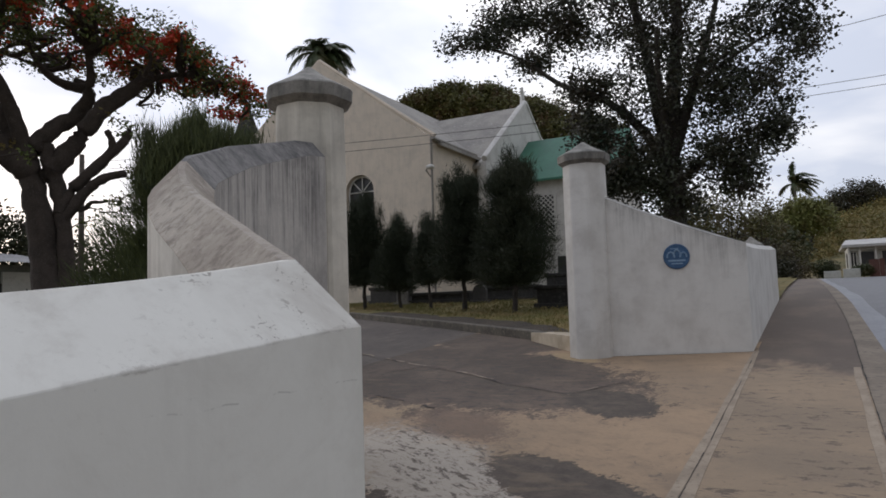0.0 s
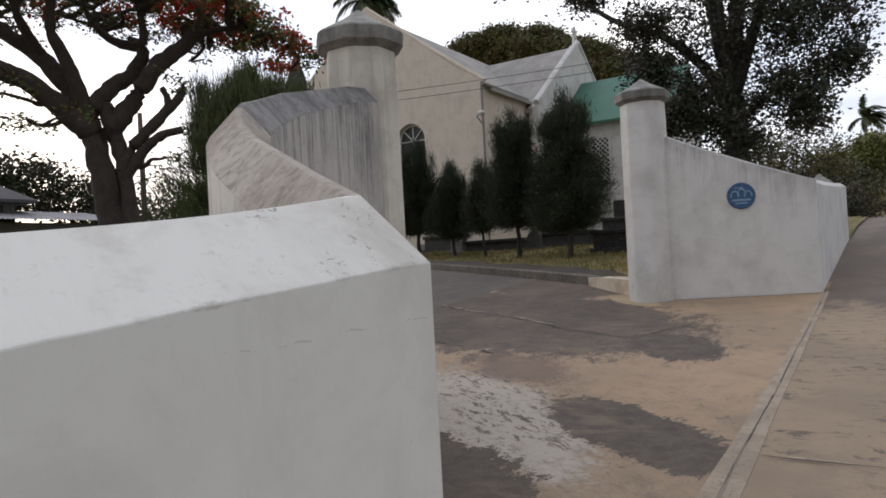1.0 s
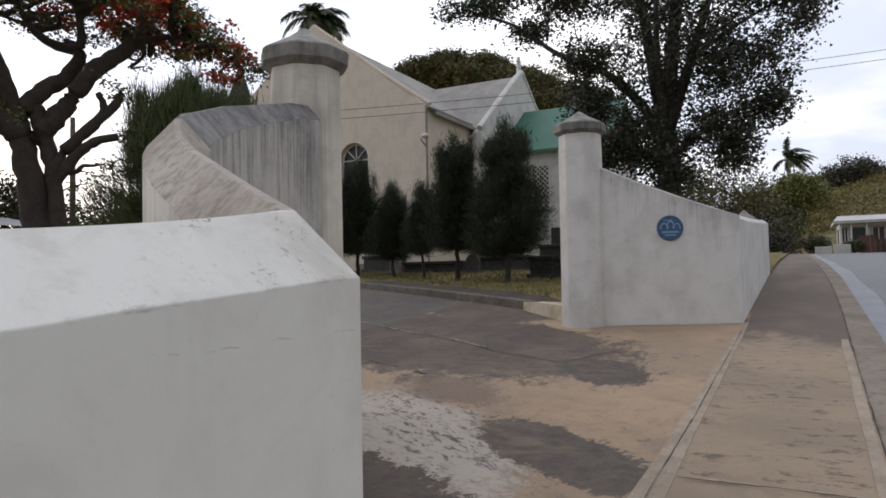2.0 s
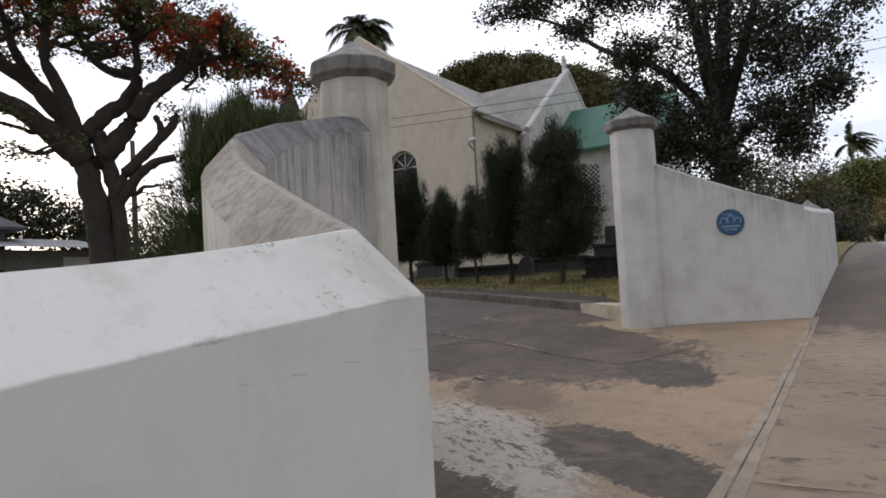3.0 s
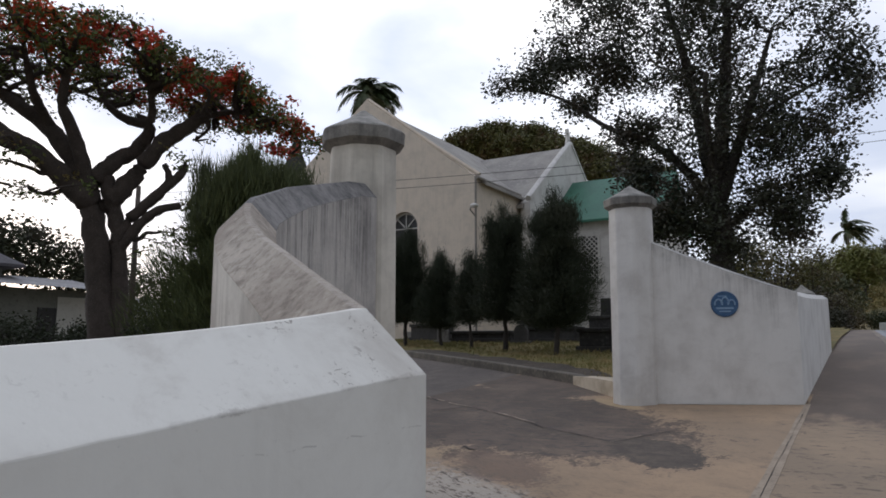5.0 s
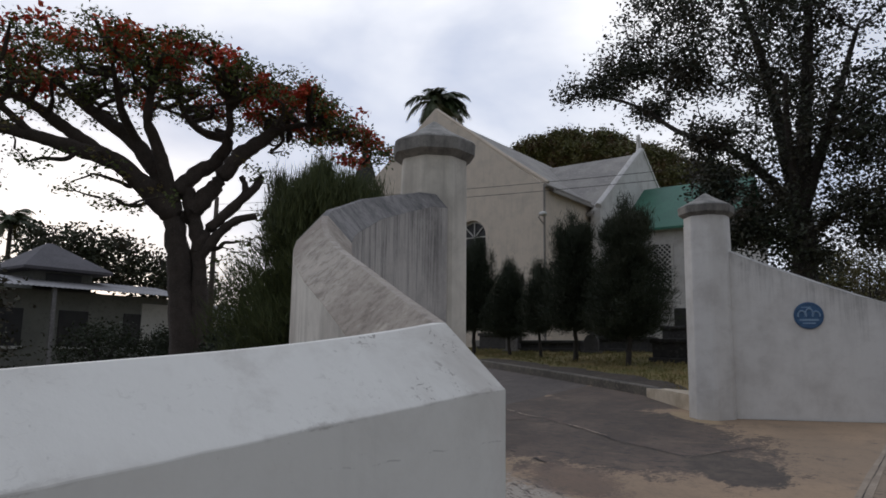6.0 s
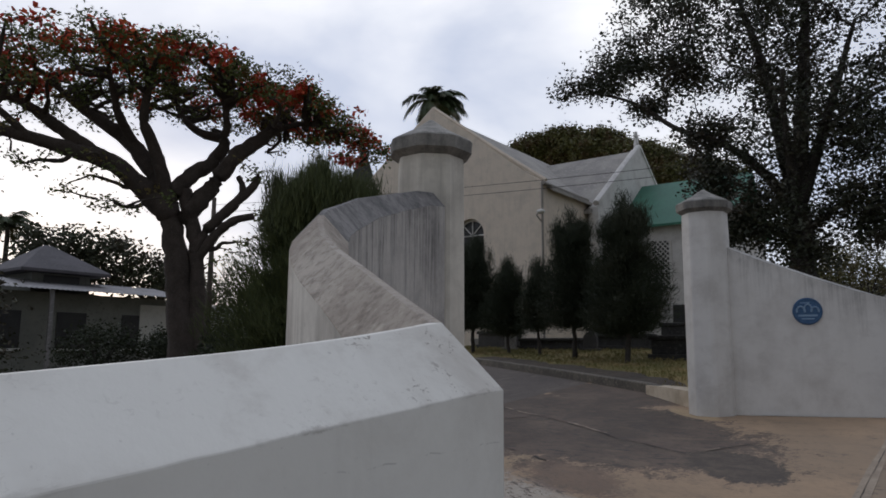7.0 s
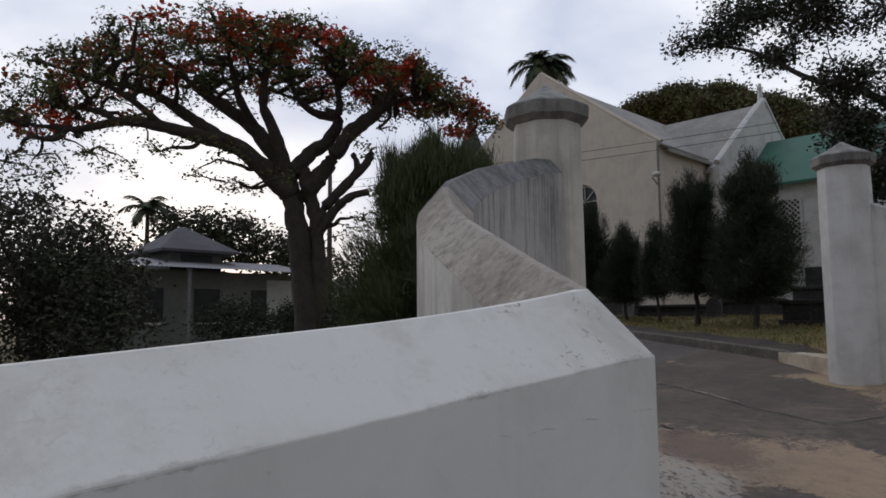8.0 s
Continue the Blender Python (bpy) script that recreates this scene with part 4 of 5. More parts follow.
def gate_pillar(x, y, tip, w, label):
    g = height(x, y)
    t = thing("gate_pillar", (x, y, g), label, "pillar", "gate pillars")
    z1 = tip - 0.38

    def octagon(r, z, turn=22.5):
        out = []
        for k in range(16):
            a = radians(turn + 45 * (k // 2) + (4 if k % 2 else -4))
            q = r * math.cos(radians(22.5)) / math.cos(radians(18.5))
            out.append((x + q * math.cos(a), y + q * math.sin(a), z))
        return out

    def stack(rings):
        v, f = [], []
        for ring in rings:
            v += ring
        for j in range(len(rings) - 1):
            for k in range(16):
                f.append((16 * j + k, 16 * j + (k + 1) % 16, 16 * j + 16 + (k + 1) % 16, 16 * j + 16 + k))
        f.append(tuple(range(16))[::-1])
        f.append(tuple(range(16 * len(rings) - 16, 16 * len(rings))))
        return v, f

    v, f = stack([octagon(w + 0.015, g - 0.2), octagon(w + 0.01, g + 0.3), octagon(w, z1 - 0.3), octagon(w - 0.005, z1 + 0.02)])
    solid("shaft", v, f, PILLAR_OLD if y < 8 else WHITE_FAR, t)
    v, f = stack([octagon(w, z1), octagon(w + 0.07, z1 + 0.05), octagon(w + 0.078, z1 + 0.15), octagon(w + 0.06, z1 + 0.168)])
    solid("cap_rim", v, f, RIM, t, "dark stained cap rim")
    v, f = stack([octagon(w + 0.06, z1 + 0.168), octagon(w * 0.5, z1 + 0.285), octagon(0.02, tip)])
    solid("cap", v, f, CAPSTONE, t, "pointed weathered concrete cap")
    return t


v, f = [], []
for x, y, h in ((-3.12, 10.72, 0.25), (-3.9, 11.62, 0.21), (-4.5, 12.3, 0.15)):
    g = height(x, y)
    v += [(x - 0.13, y - 0.11, g - 0.2), (x - 0.13, y - 0.11, g + h), (x + 0.16, y + 0.16, g + h), (x + 0.16, y + 0.16, g - 0.2)]
f = [(4 * k + q, 4 * k + 4 + q, 4 * k + 5 + q, 4 * k + 1 + q) for k in range(2) for q in range(3)] + [(0, 1, 2, 3), (11, 10, 9, 8)]
tagged(solid("low_plinth", v, f, PLINTH), "low stained plinth wall beside the gate pillar", "plinth", kind="structure")
gate_pillar(-3.655, 4.6, 3.64, 0.305, "tall octagonal white gate pillar with a mildewed cap")
gate_pillar(-2.97, 10.42, 4.02, 0.335, "white octagonal gate pillar with a pointed grey cap")

gate_pillar(-1.3, 19.6, 3.08, 0.24, "small white pillar with a pointed cap behind the street wall")


def plaque():
    t = thing("wall_plaque", (-1.70, 10.61, 2.17), "round blue enamel plaque on the white gate wall", "plaque")
    turn = Matrix.Translation((-1.70, 10.612, 2.17)) @ Matrix.Rotation(radians(15.5), 4, "Z") @ Matrix.Rotation(radians(90), 4, "X")
    for name, r, d, m in (("disc", 0.19, 0.03, BLUE),):
        bm = bmesh.new()
        bmesh.ops.create_cone(bm, cap_ends=True, segments=40, radius1=r, radius2=r * 0.97, depth=d)
        bm.transform(turn)
        part(name, bm, m, t)
    v, f = tube([turn @ Vector((0.165 * math.cos(a), 0.165 * math.sin(a), 0.016)) for a in frange(0, 2 * math.pi, 40)], [0.008] * 41, 6, False)
    solid("rim", v, f, BLUE, t, "raised blue ring")
    for cx, cy, r, w in ((-0.085, 0.0, 0.05, 1.35), (0.005, 0.02, 0.048, 1.6), (0.092, 0.0, 0.045, 1.3)):
        ring = [(cx + r * math.cos(a), cy + r * w * math.sin(a), 0.017) for a in frange(-0.25, math.pi + 0.25, 14)]
        v, f = tube([turn @ Vector(p) for p in ring], [0.013] * 15, 5)
        solid("device", v, f, PALE_BLUE, t)
    for dx, dy, w, h in ((-0.03, 0.115, 0.12, 0.014), (0.0, -0.06, 0.24, 0.026), (0.0, -0.105, 0.16, 0.018)):
        bm = block(dx - w / 2, dx + w / 2, dy - h / 2, dy + h / 2, 0.012, 0.018)
        bm.transform(turn)
        part("device", bm, PALE_BLUE, t)


plaque()

# ---- the church ----
CX, CY, CG = -14.26, 26.2, 1.7


def church():
    t = thing("church", (-20.3, 30, CG), "cream rendered church with a steep gable and grey roof", "church")
    ridge_x, left_x, apex, eave = -20.35, -26.4, 13.5, 8.9
    # gable front with an arched window opening
    wx, wr, wz0, wz1 = -18.05, 0.78, 4.7, 6.9
    outline = [(left_x, 0.5), (CX, 0.5), (CX, eave), (-16.4, 10.5), (ridge_x, apex), (-24.3, 10.5), (left_x, eave)]
    arch = [(wx - wr, wz0), (wx + wr, wz0)] + [(wx + wr * math.cos(a), wz1 + wr * math.sin(a)) for a in frange(0, math.pi, 14)]
    bm = bmesh.new()
    loops = []
    for loop in (outline, arch):
        vs = [bm.verts.new((x, CY, z)) for x, z in loop]
        loops += [bm.edges.new((vs[i], vs[(i + 1) % len(vs)])) for i in range(len(vs))]
    bmesh.ops.triangle_fill(bm, use_beauty=True, edges=loops)
    ext = bmesh.ops.extrude_face_region(bm, geom=bm.faces[:])
    bmesh.ops.translate(bm, verts=[g for g in ext["geom"] if isinstance(g, bmesh.types.BMVert)], vec=(0, 0.5, 0))
    bmesh.ops.recalc_face_normals(bm, faces=bm.faces[:])
    part("gable_wall", bm, CREAM, t)
    # arched window
    w = part("window", block(wx - wr, wx + wr, CY + 0.3, CY + 0.32, wz0, wz1 + wr), DARK, t, "dark arched window")
    pieces = []
    for a in (45, 90, 135):
        pieces.append(tube([(wx, CY + 0.24, wz1), (wx + wr * math.cos(radians(a)), CY + 0.24, wz1 + wr * math.sin(radians(a)))], [0.032, 0.032], 4))
    pieces.append(tube([(wx + (wr - 0.05) * math.cos(a), CY + 0.24, wz1 + (wr - 0.05) * math.sin(a)) for a in frange(0, math.pi, 14)], [0.05] * 15, 4))
    for x in (wx - wr + 0.05, wx, wx + wr - 0.05):
        pieces.append(tube([(x, CY + 0.24, wz0), (x, CY + 0.24, wz1)], [0.038, 0.038], 4))
    for z in (wz0 + 0.05, 5.4, 6.1, wz1):
        pieces.append(tube([(wx - wr, CY + 0.24, z), (wx + wr, CY + 0.24, z)], [0.032, 0.032], 4))
    v, f = merge(pieces)
    solid("window_frame", v, f, TIMBER, w, "white timber glazing bars")
    part("nave_wall", block(CX - 0.5, CX, CY + 0.5, 46, 0.5, eave), CREAM, t)
    part("nave_wall", block(left_x, left_x + 0.5, CY + 0.5, 46, 0.5, eave), CREAM, t)
    # nave roof with bell-cast eaves
    for side in (1, -1):
        prof = [(ridge_x, apex - 0.15), (ridge_x + side * 3.95, 10.3), (ridge_x + side * 6.35, 8.75)]
        v = []
        for y in (CY + 0.5, 48):
            v += [(x, y, z) for x, z in prof] + [(x, y, z - 0.15) for x, z in prof]
        f = [(0, 1, 7, 6), (1, 2, 8, 7), (3, 9, 10, 4), (4, 10, 11, 5), (2, 5, 11, 8), (0, 3, 4, 1), (1, 4, 5, 2)]
        solid("nave_roof", v, f, ROOF_GREY, t, "grey weathered nave roof")
        v, f = tube([(ridge_x, CY + 0.2, apex + 0.06), (ridge_x + side * 3.95, CY + 0.2, 10.6), (ridge_x + side * 6.2, CY + 0.2, 9.0)], [0.11, 0.11, 0.11], 6)
        solid("gable_coping", v, f, CREAM, t)
    # transept whose gable faces the street
    X, y0, y1, ya, za, ze = -13.6, 30.6, 42.2, 36.4, 12.75, 8.5
    prof = [(y0, 0.5), (y1, 0.5), (y1, ze), (ya, za), (y0, ze)]
    v = [(X, y, z) for y, z in prof] + [(X - 0.5, y, z) for y, z in prof]
    f = [(0, 1, 2, 3, 4), (9, 8, 7, 6, 5)] + [(i, i + 5, (i + 1) % 5 + 5, (i + 1) % 5) for i in range(5)]
    solid("transept_gable", v, f, WHITE_FAR, t, "white transept gable")
    for s, yy in ((-1, y0), (1, y1)):
        v = []
        for x in (X - 0.3, ridge_x):
            v += [(x, ya, za - 0.1), (x, yy + s * 0.2, ze - 0.2), (x, yy + s * 0.2, ze - 0.35), (x, ya, za - 0.28)]
        f = [(0, 1, 5, 4), (1, 2, 6, 5), (2, 3, 7, 6), (0, 3, 2, 1)]
        solid("transept_roof", v, f, ROOF_GREY, t, "grey transept roof")
        v, f = tube([(X - 0.1, ya, za + 0.1), (X - 0.1, yy, ze + 0.15)], [0.17, 0.17], 6)
        solid("gable_coping", v, f, WHITE_FAR, t)
    v, f = merge([tube([(X - 0.2, ya, za), (X - 0.2, ya, za + 1.0)], [0.16, 0.08], 6), tube([(X - 0.2, ya - 0.25, za + 0.7), (X - 0.2, ya + 0.25, za + 0.7)], [0.07, 0.07], 6)])
    solid("finial", v, f, WHITE_FAR, t, "small stone finial")
    # steeple seen over the trees
    v, f = tube([(-38, 40, 8), (-38, 40, 14.6), (-38, 40, 18.1)], [1.5, 1.5, 0.05], 4)
    solid("steeple", v, f, TOMB, t, "dark pointed bell turret")
    # gutter, downpipe and lamp
    v, f = tube([(CX + 0.12, CY - 0.1, eave - 0.05), (CX + 0.12, 30.6, eave - 0.05)], [0.09, 0.09], 8)
    solid("gutter", v, f, PIPE, t)
    v, f = tube([(CX + 0.06, CY - 0.06, eave), (CX + 0.06, CY - 0.06, 1.6)], [0.05, 0.05], 8)
    solid("downpipe", v, f, PIPE, t)
    # green-roofed vestry
    part("vestry_wall", block(-13.6, -8.2, 33.0, 40, 0.8, 7.75), WHITE_FAR, t, "white vestry wall")
    v = [(-13.6, 32.6, 7.7), (-7.9, 32.6, 7.7), (-7.9, 36.5, 10.6), (-13.6, 36.5, 10.6), (-13.6, 40.4, 7.7), (-7.9, 40.4, 7.7)]
    v += [(x, y, z - 0.12) for x, y, z in v]
    f = [(0, 1, 2, 3), (3, 2, 5, 4), (6, 7, 1, 0), (9, 8, 7, 6), (10, 11, 8, 9), (4, 5, 11, 10), (1, 7, 8, 2), (2, 8, 11, 5), (0, 3, 9, 6), (3, 4, 10, 9)]
    solid("vestry_roof", v, f, ROOF_GREEN, t, "green corrugated vestry roof")
    lat = part("lattice_window", block(-11.95, -11.0, 32.96, 33.02, 4.6, 6.9), DARK, t, "dark window with white lattice")
    pieces = [tube([(-11.95, 32.93, 4.6), (-11.95, 32.93, 6.9)], [0.06, 0.06], 4), tube([(-11.0, 32.93, 4.6), (-11.0, 32.93, 6.9)], [0.06, 0.06], 4)]
    for k in range(-5, 14):
        a, b = Vector((-11.95, 32.94, 4.6 + k * 0.24)), Vector((-11.0, 32.94, 4.6 + k * 0.24 + 0.95))
        for p, q in ((a, b), (Vector((-11.0, 32.94, a.z)), Vector((-11.95, 32.94, b.z)))):
            lo, hi = p, q
            if hi.z <= 4.6 or lo.z >= 6.9:
                continue
            if lo.z < 4.6:
                lo = lo.lerp(hi, (4.6 - lo.z) / (hi.z - lo.z))
            if hi.z > 6.9:
                hi = lo.lerp(hi, (6.9 - lo.z) / (hi.z - lo.z))
            pieces.append(tube([lo, hi], [0.028, 0.028], 4))
    v, f = merge(pieces)
    solid("lattice", v, f, TIMBER, lat, "white diagonal lattice")
    part("door", block(-11.0, -10.3, 32.95, 33.02, 2.2, 3.8), DARK, t, "dark low doorway")


church()


def wall_lamp():
    t = thing("wall_lamp", (CX + 0.15, CY - 0.2, 7.4), "small white floodlight on a pipe bracket", "lamp")
    v, f = tube([(CX + 0.02, CY - 0.02, 7.1), (CX - 0.1, CY - 0.3, 7.4), (CX + 0.1, CY - 0.4, 7.5)], [0.03, 0.03, 0.03], 6)
    solid("bracket", v, f, PIPE, t)
    bm = bmesh.new()
    bmesh.ops.create_uvsphere(bm, u_segments=12, v_segments=8, radius=0.16)
    bm.transform(Matrix.Translation((CX + 0.18, CY - 0.42, 7.5)) @ Matrix.Diagonal((1.2, 1, 0.7, 1)))
    part("lamp_head", bm, TIMBER, t, smooth=True)


wall_lamp()

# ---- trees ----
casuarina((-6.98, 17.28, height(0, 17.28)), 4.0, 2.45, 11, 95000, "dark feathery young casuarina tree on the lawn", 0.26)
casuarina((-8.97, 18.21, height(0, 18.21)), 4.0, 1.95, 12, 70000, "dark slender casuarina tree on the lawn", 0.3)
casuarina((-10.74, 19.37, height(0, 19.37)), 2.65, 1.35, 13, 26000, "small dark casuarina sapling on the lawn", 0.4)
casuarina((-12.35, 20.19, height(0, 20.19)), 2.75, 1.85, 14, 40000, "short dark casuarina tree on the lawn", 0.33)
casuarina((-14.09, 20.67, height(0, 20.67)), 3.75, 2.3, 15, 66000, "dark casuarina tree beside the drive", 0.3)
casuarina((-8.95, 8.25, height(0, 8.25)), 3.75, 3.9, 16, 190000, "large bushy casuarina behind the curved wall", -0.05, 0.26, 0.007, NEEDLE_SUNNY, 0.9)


def flamboyant():
    x, y, g = -15.95, 10.45, 0.5
    s = Vector((0.547, 0.837, 0))                     # along the crown, towards the church
    d = Vector((0.837, -0.547, 0))                    # towards the street

    def at(a, b, z, r=0.0):
        return (x + s.x * a + d.x * b, y + s.y * a + d.y * b, z, r)

    limbs = [
        [at(0.1, 0, g - 0.3, 0.6), at(-0.04, 0, 0.95, 0.45), at(-0.22, 0, 2.2, 0.35), at(-0.35, 0, 3.3, 0.32), at(-0.49, 0, 4.2, 0.3), at(-0.66, 0, 5.0, 0.28), at(-0.78, 0, 5.5, 0.22)],
        [at(0.35, 0.1, g - 0.1, 0.34), at(0.2, 0.1, 1.7, 0.24), at(0.12, 0.15, 2.8, 0.2), at(0.05, 0.15, 3.85, 0.18), at(-0.04, 0.1, 4.66, 0.18), at(-0.25, 0.1, 5.3, 0.2), at(-0.35, 0.1, 5.8, 0.16)],
        [at(-0.7, 0, 5.1, 0.33), at(-1.31, 0.1, 5.64, 0.27), at(-1.77, 0.2, 6.03, 0.24), at(-2.16, 0.3, 6.32, 0.22), at(-2.67, 0.4, 6.37, 0.2), at(-3.31, 0.5, 6.5, 0.18), at(-3.88, 0.5, 6.64, 0.165), at(-4.56, 0.5, 6.77, 0.14), at(-5.1, 0.5, 6.72, 0.12), at(-5.87, 0.5, 6.46, 0.09), at(-6.35, 0.5, 6.5, 0.07), at(-7.1, 0.5, 6.55, 0.03)],
        [at(-2.0, 0.2, 6.2, 0.2), at(-2.68, -0.1, 6.66, 0.18), at(-3.2, -0.3, 7.04, 0.17), at(-3.6, -0.4, 7.3, 0.16), at(-3.97, -0.5, 7.6, 0.14), at(-4.48, -0.6, 7.9, 0.11), at(-5.1, -0.7, 8.08, 0.08), at(-5.9, -0.8, 8.2, 0.03)],
        [at(-0.74, 0, 5.3, 0.27), at(-1.12, -0.1, 6.2, 0.24), at(-1.66, -0.3, 6.9, 0.21), at(-2.19, -0.5, 7.35, 0.18), at(-2.71, -0.7, 7.7, 0.15), at(-3.23, -0.9, 8.06, 0.11), at(-3.76, -1.0, 8.58, 0.07), at(-4.2, -1.1, 9.0, 0.03)],
        [at(-0.72, 0.1, 5.4, 0.2), at(-1.0, 0.3, 6.4, 0.16), at(-1.27, 0.5, 6.94, 0.14), at(-1.41, 0.7, 7.4, 0.12), at(-1.36, 0.9, 8.05, 0.1), at(-1.18, 1.0, 8.8, 0.05)],
        [at(-1.6, -0.3, 6.85, 0.13), at(-2.07, 0.2, 7.59, 0.1), at(-2.22, 0.5, 8.27, 0.08), at(-2.36, 0.8, 9.0, 0.03)],
        [at(-0.6, 0.1, 5.6, 0.25), at(-0.26, 0, 6.13, 0.21), at(0.27, -0.2, 6.53, 0.19), at(0.6, -0.3, 7.04, 0.16), at(0.64, -0.4, 7.36, 0.13), at(0.15, -0.5, 7.42, 0.12), at(-0.22, -0.6, 7.6, 0.1), at(-0.63, -0.8, 8.1, 0.07), at(-0.78, -1.0, 8.9, 0.03)],
        [at(0.4, -0.2, 6.7, 0.13), at(0.62, 0.2, 7.2, 0.11), at(0.6, 0.4, 7.8, 0.09), at(0.44, 0.7, 8.45, 0.07), at(0.3, 0.9, 9.1, 0.03)],
        [at(-0.3, 0.1, 4.95, 0.24), at(0.08, 0.2, 5.49, 0.23), at(0.47, 0.3, 6.06, 0.22), at(0.76, 0.3, 6.56, 0.21), at(1.16, 0.2, 7.0, 0.2), at(1.62, 0.1, 7.35, 0.19), at(1.84, 0.0, 7.68, 0.15), at(2.11, -0.2, 8.13, 0.1), at(2.53, -0.4, 8.6, 0.05)],
        [at(1.55, 0.1, 7.32, 0.11), at(2.11, 0.3, 7.67, 0.08), at(2.82, 0.4, 7.83, 0.065), at(3.54, 0.5, 7.72, 0.05), at(4.3, 0.5, 7.5, 0.025)],
        [at(-0.05, 0.15, 4.0, 0.16), at(0.23, 0.2, 4.67, 0.15), at(0.62, 0.3, 5.09, 0.14), at(1.02, 0.4, 5.52, 0.13), at(1.36, 0.4, 5.86, 0.12), at(1.5, 0.4, 6.2, 0.09)],
        [at(1.03, 0.4, 5.5, 0.1), at(1.13, 0.45, 5.85, 0.09), at(0.96, 0.5, 6.12, 0.07)],
        [at(0.0, 0.15, 3.8, 0.14), at(0.36, 0.3, 4.4, 0.13), at(0.65, 0.4, 4.75, 0.12), at(0.98, 0.5, 4.98, 0.11), at(1.42, 0.5, 5.08, 0.09)],
        [at(-3.9, 0.5, 6.65, 0.1), at(-4.7, 1.0, 7.3, 0.08), at(-5.8, 1.3, 7.7, 0.05), at(-6.8, 1.4, 7.9, 0.025)],
        [at(-5.0, 0.5, 6.75, 0.08), at(-5.7, 0.2, 7.1, 0.06), at(-6.7, 0.0, 7.2, 0.03)],
    ]
    rng = np.random.default_rng(31)
    span = [-8.0, -7.2, -6.0, -4.2, -2.8, -0.7, 0.7, 2.7, 3.8, 4.9]
    upper, lower = [7.0, 8.1, 8.6, 9.25, 9.5, 9.4, 9.1, 8.55, 8.0, 7.0], [6.6, 6.5, 6.7, 7.2, 7.9, 8.0, 7.9, 7.7, 7.5, 7.2]
    centers = []
    while len(centers) < 900:
        a, b = rng.uniform(-8.3, 5.1), rng.uniform(-2.6, 2.6)
        edge = ((a + 1.6) / 6.8) ** 2 + (b / 2.6) ** 2
        if edge > 1:
            continue
        hi, lo = np.interp(a, span, upper) - 0.07 * b * b, np.interp(a, span, lower)
        centers.append(at(a, b, lo + (hi - lo) * rng.uniform(0, 1.06) ** 0.6 + 0.12 * math.sin(a * 2.7 + b))[:3])
    for a, b, z, n, r in ((1.4, 0.4, 6.3, 5, 0.2), (1.5, 0.4, 5.2, 4, 0.15), (-1.6, 0.8, 5.1, 9, 0.5), (4.2, 0.2, 7.2, 5, 0.4), (-6.9, 0.5, 6.0, 16, 0.6), (-5.9, 0.4, 5.9, 14, 0.5), (-4.4, 0.6, 6.1, 7, 0.4), (-2.7, 0.7, 5.7, 9, 0.5), (3.0, 0.5, 7.1, 4, 0.5), (0.9, 0.3, 4.3, 8, 0.3)):
        for _ in range(n):
            u = rng.normal(0, r, 3)
            centers.append(at(a + u[0], b + u[1], z + u[2] * 0.7)[:3])
    # crooked side branches between the limbs and the crown
    bones = np.array([q[:3] for limb in limbs[2:] for q in smooth_path(limb, 2)])
    for i in rng.choice(len(centers), 200, replace=False):
        c = np.array(centers[i])
        gap = np.sum((bones - c) ** 2, 1) + np.maximum(0, bones[:, 2] - c[2] + 0.3) ** 2 * 6
        p = bones[int(np.argmin(gap))]
        far = float(np.linalg.norm(c - p))
        if far < 0.7:
            continue
        bend = [p + (c - p) * u + rng.normal(0, 0.1, 3) * far * np.array([1, 1, 0.8]) for u in (0.3, 0.55, 0.8)]
        limbs.append([(*q, r) for q, r in zip([p, *bend, c], (0.075, 0.062, 0.05, 0.04, 0.022))])
    heads = []
    for a, b, k in [(rng.uniform(-7.6, 4.9), rng.uniform(-2.0, 2.4), rng.integers(1, 5)) for _ in range(105)] + [(rng.uniform(1.2, 4.8), rng.uniform(-1.4, 1.8), rng.integers(2, 6)) for _ in range(24)]:
        if ((a + 1.6) / 6.8) ** 2 + (b / 2.6) ** 2 > 1:
            continue
        hi, lo = np.interp(a, span, upper) - 0.07 * b * b, np.interp(a, span, lower)
        z = lo + (hi - lo) * rng.uniform(0.45, 1.0) if a > -6 else lo + (hi - lo) * rng.uniform(0.0, 1.0)
        for _ in range(k):
            u = rng.normal(0, 0.2, 3)
            heads.append(at(a + u[0], b + u[1], z + u[2] * 0.5)[:3])
    tree("flamboyant_tree", (x, y, g), "spreading flamboyant tree with scarlet flowers over green leaves", limbs, np.array(centers), (27, 0.16, 0.12, 0.058, 0.5, 0.2), BARK_FLAM, LEAF_FLAM, 31,
         (0.05, 0.016), (np.array(heads), 20, 0.12, 0.14))


flamboyant()


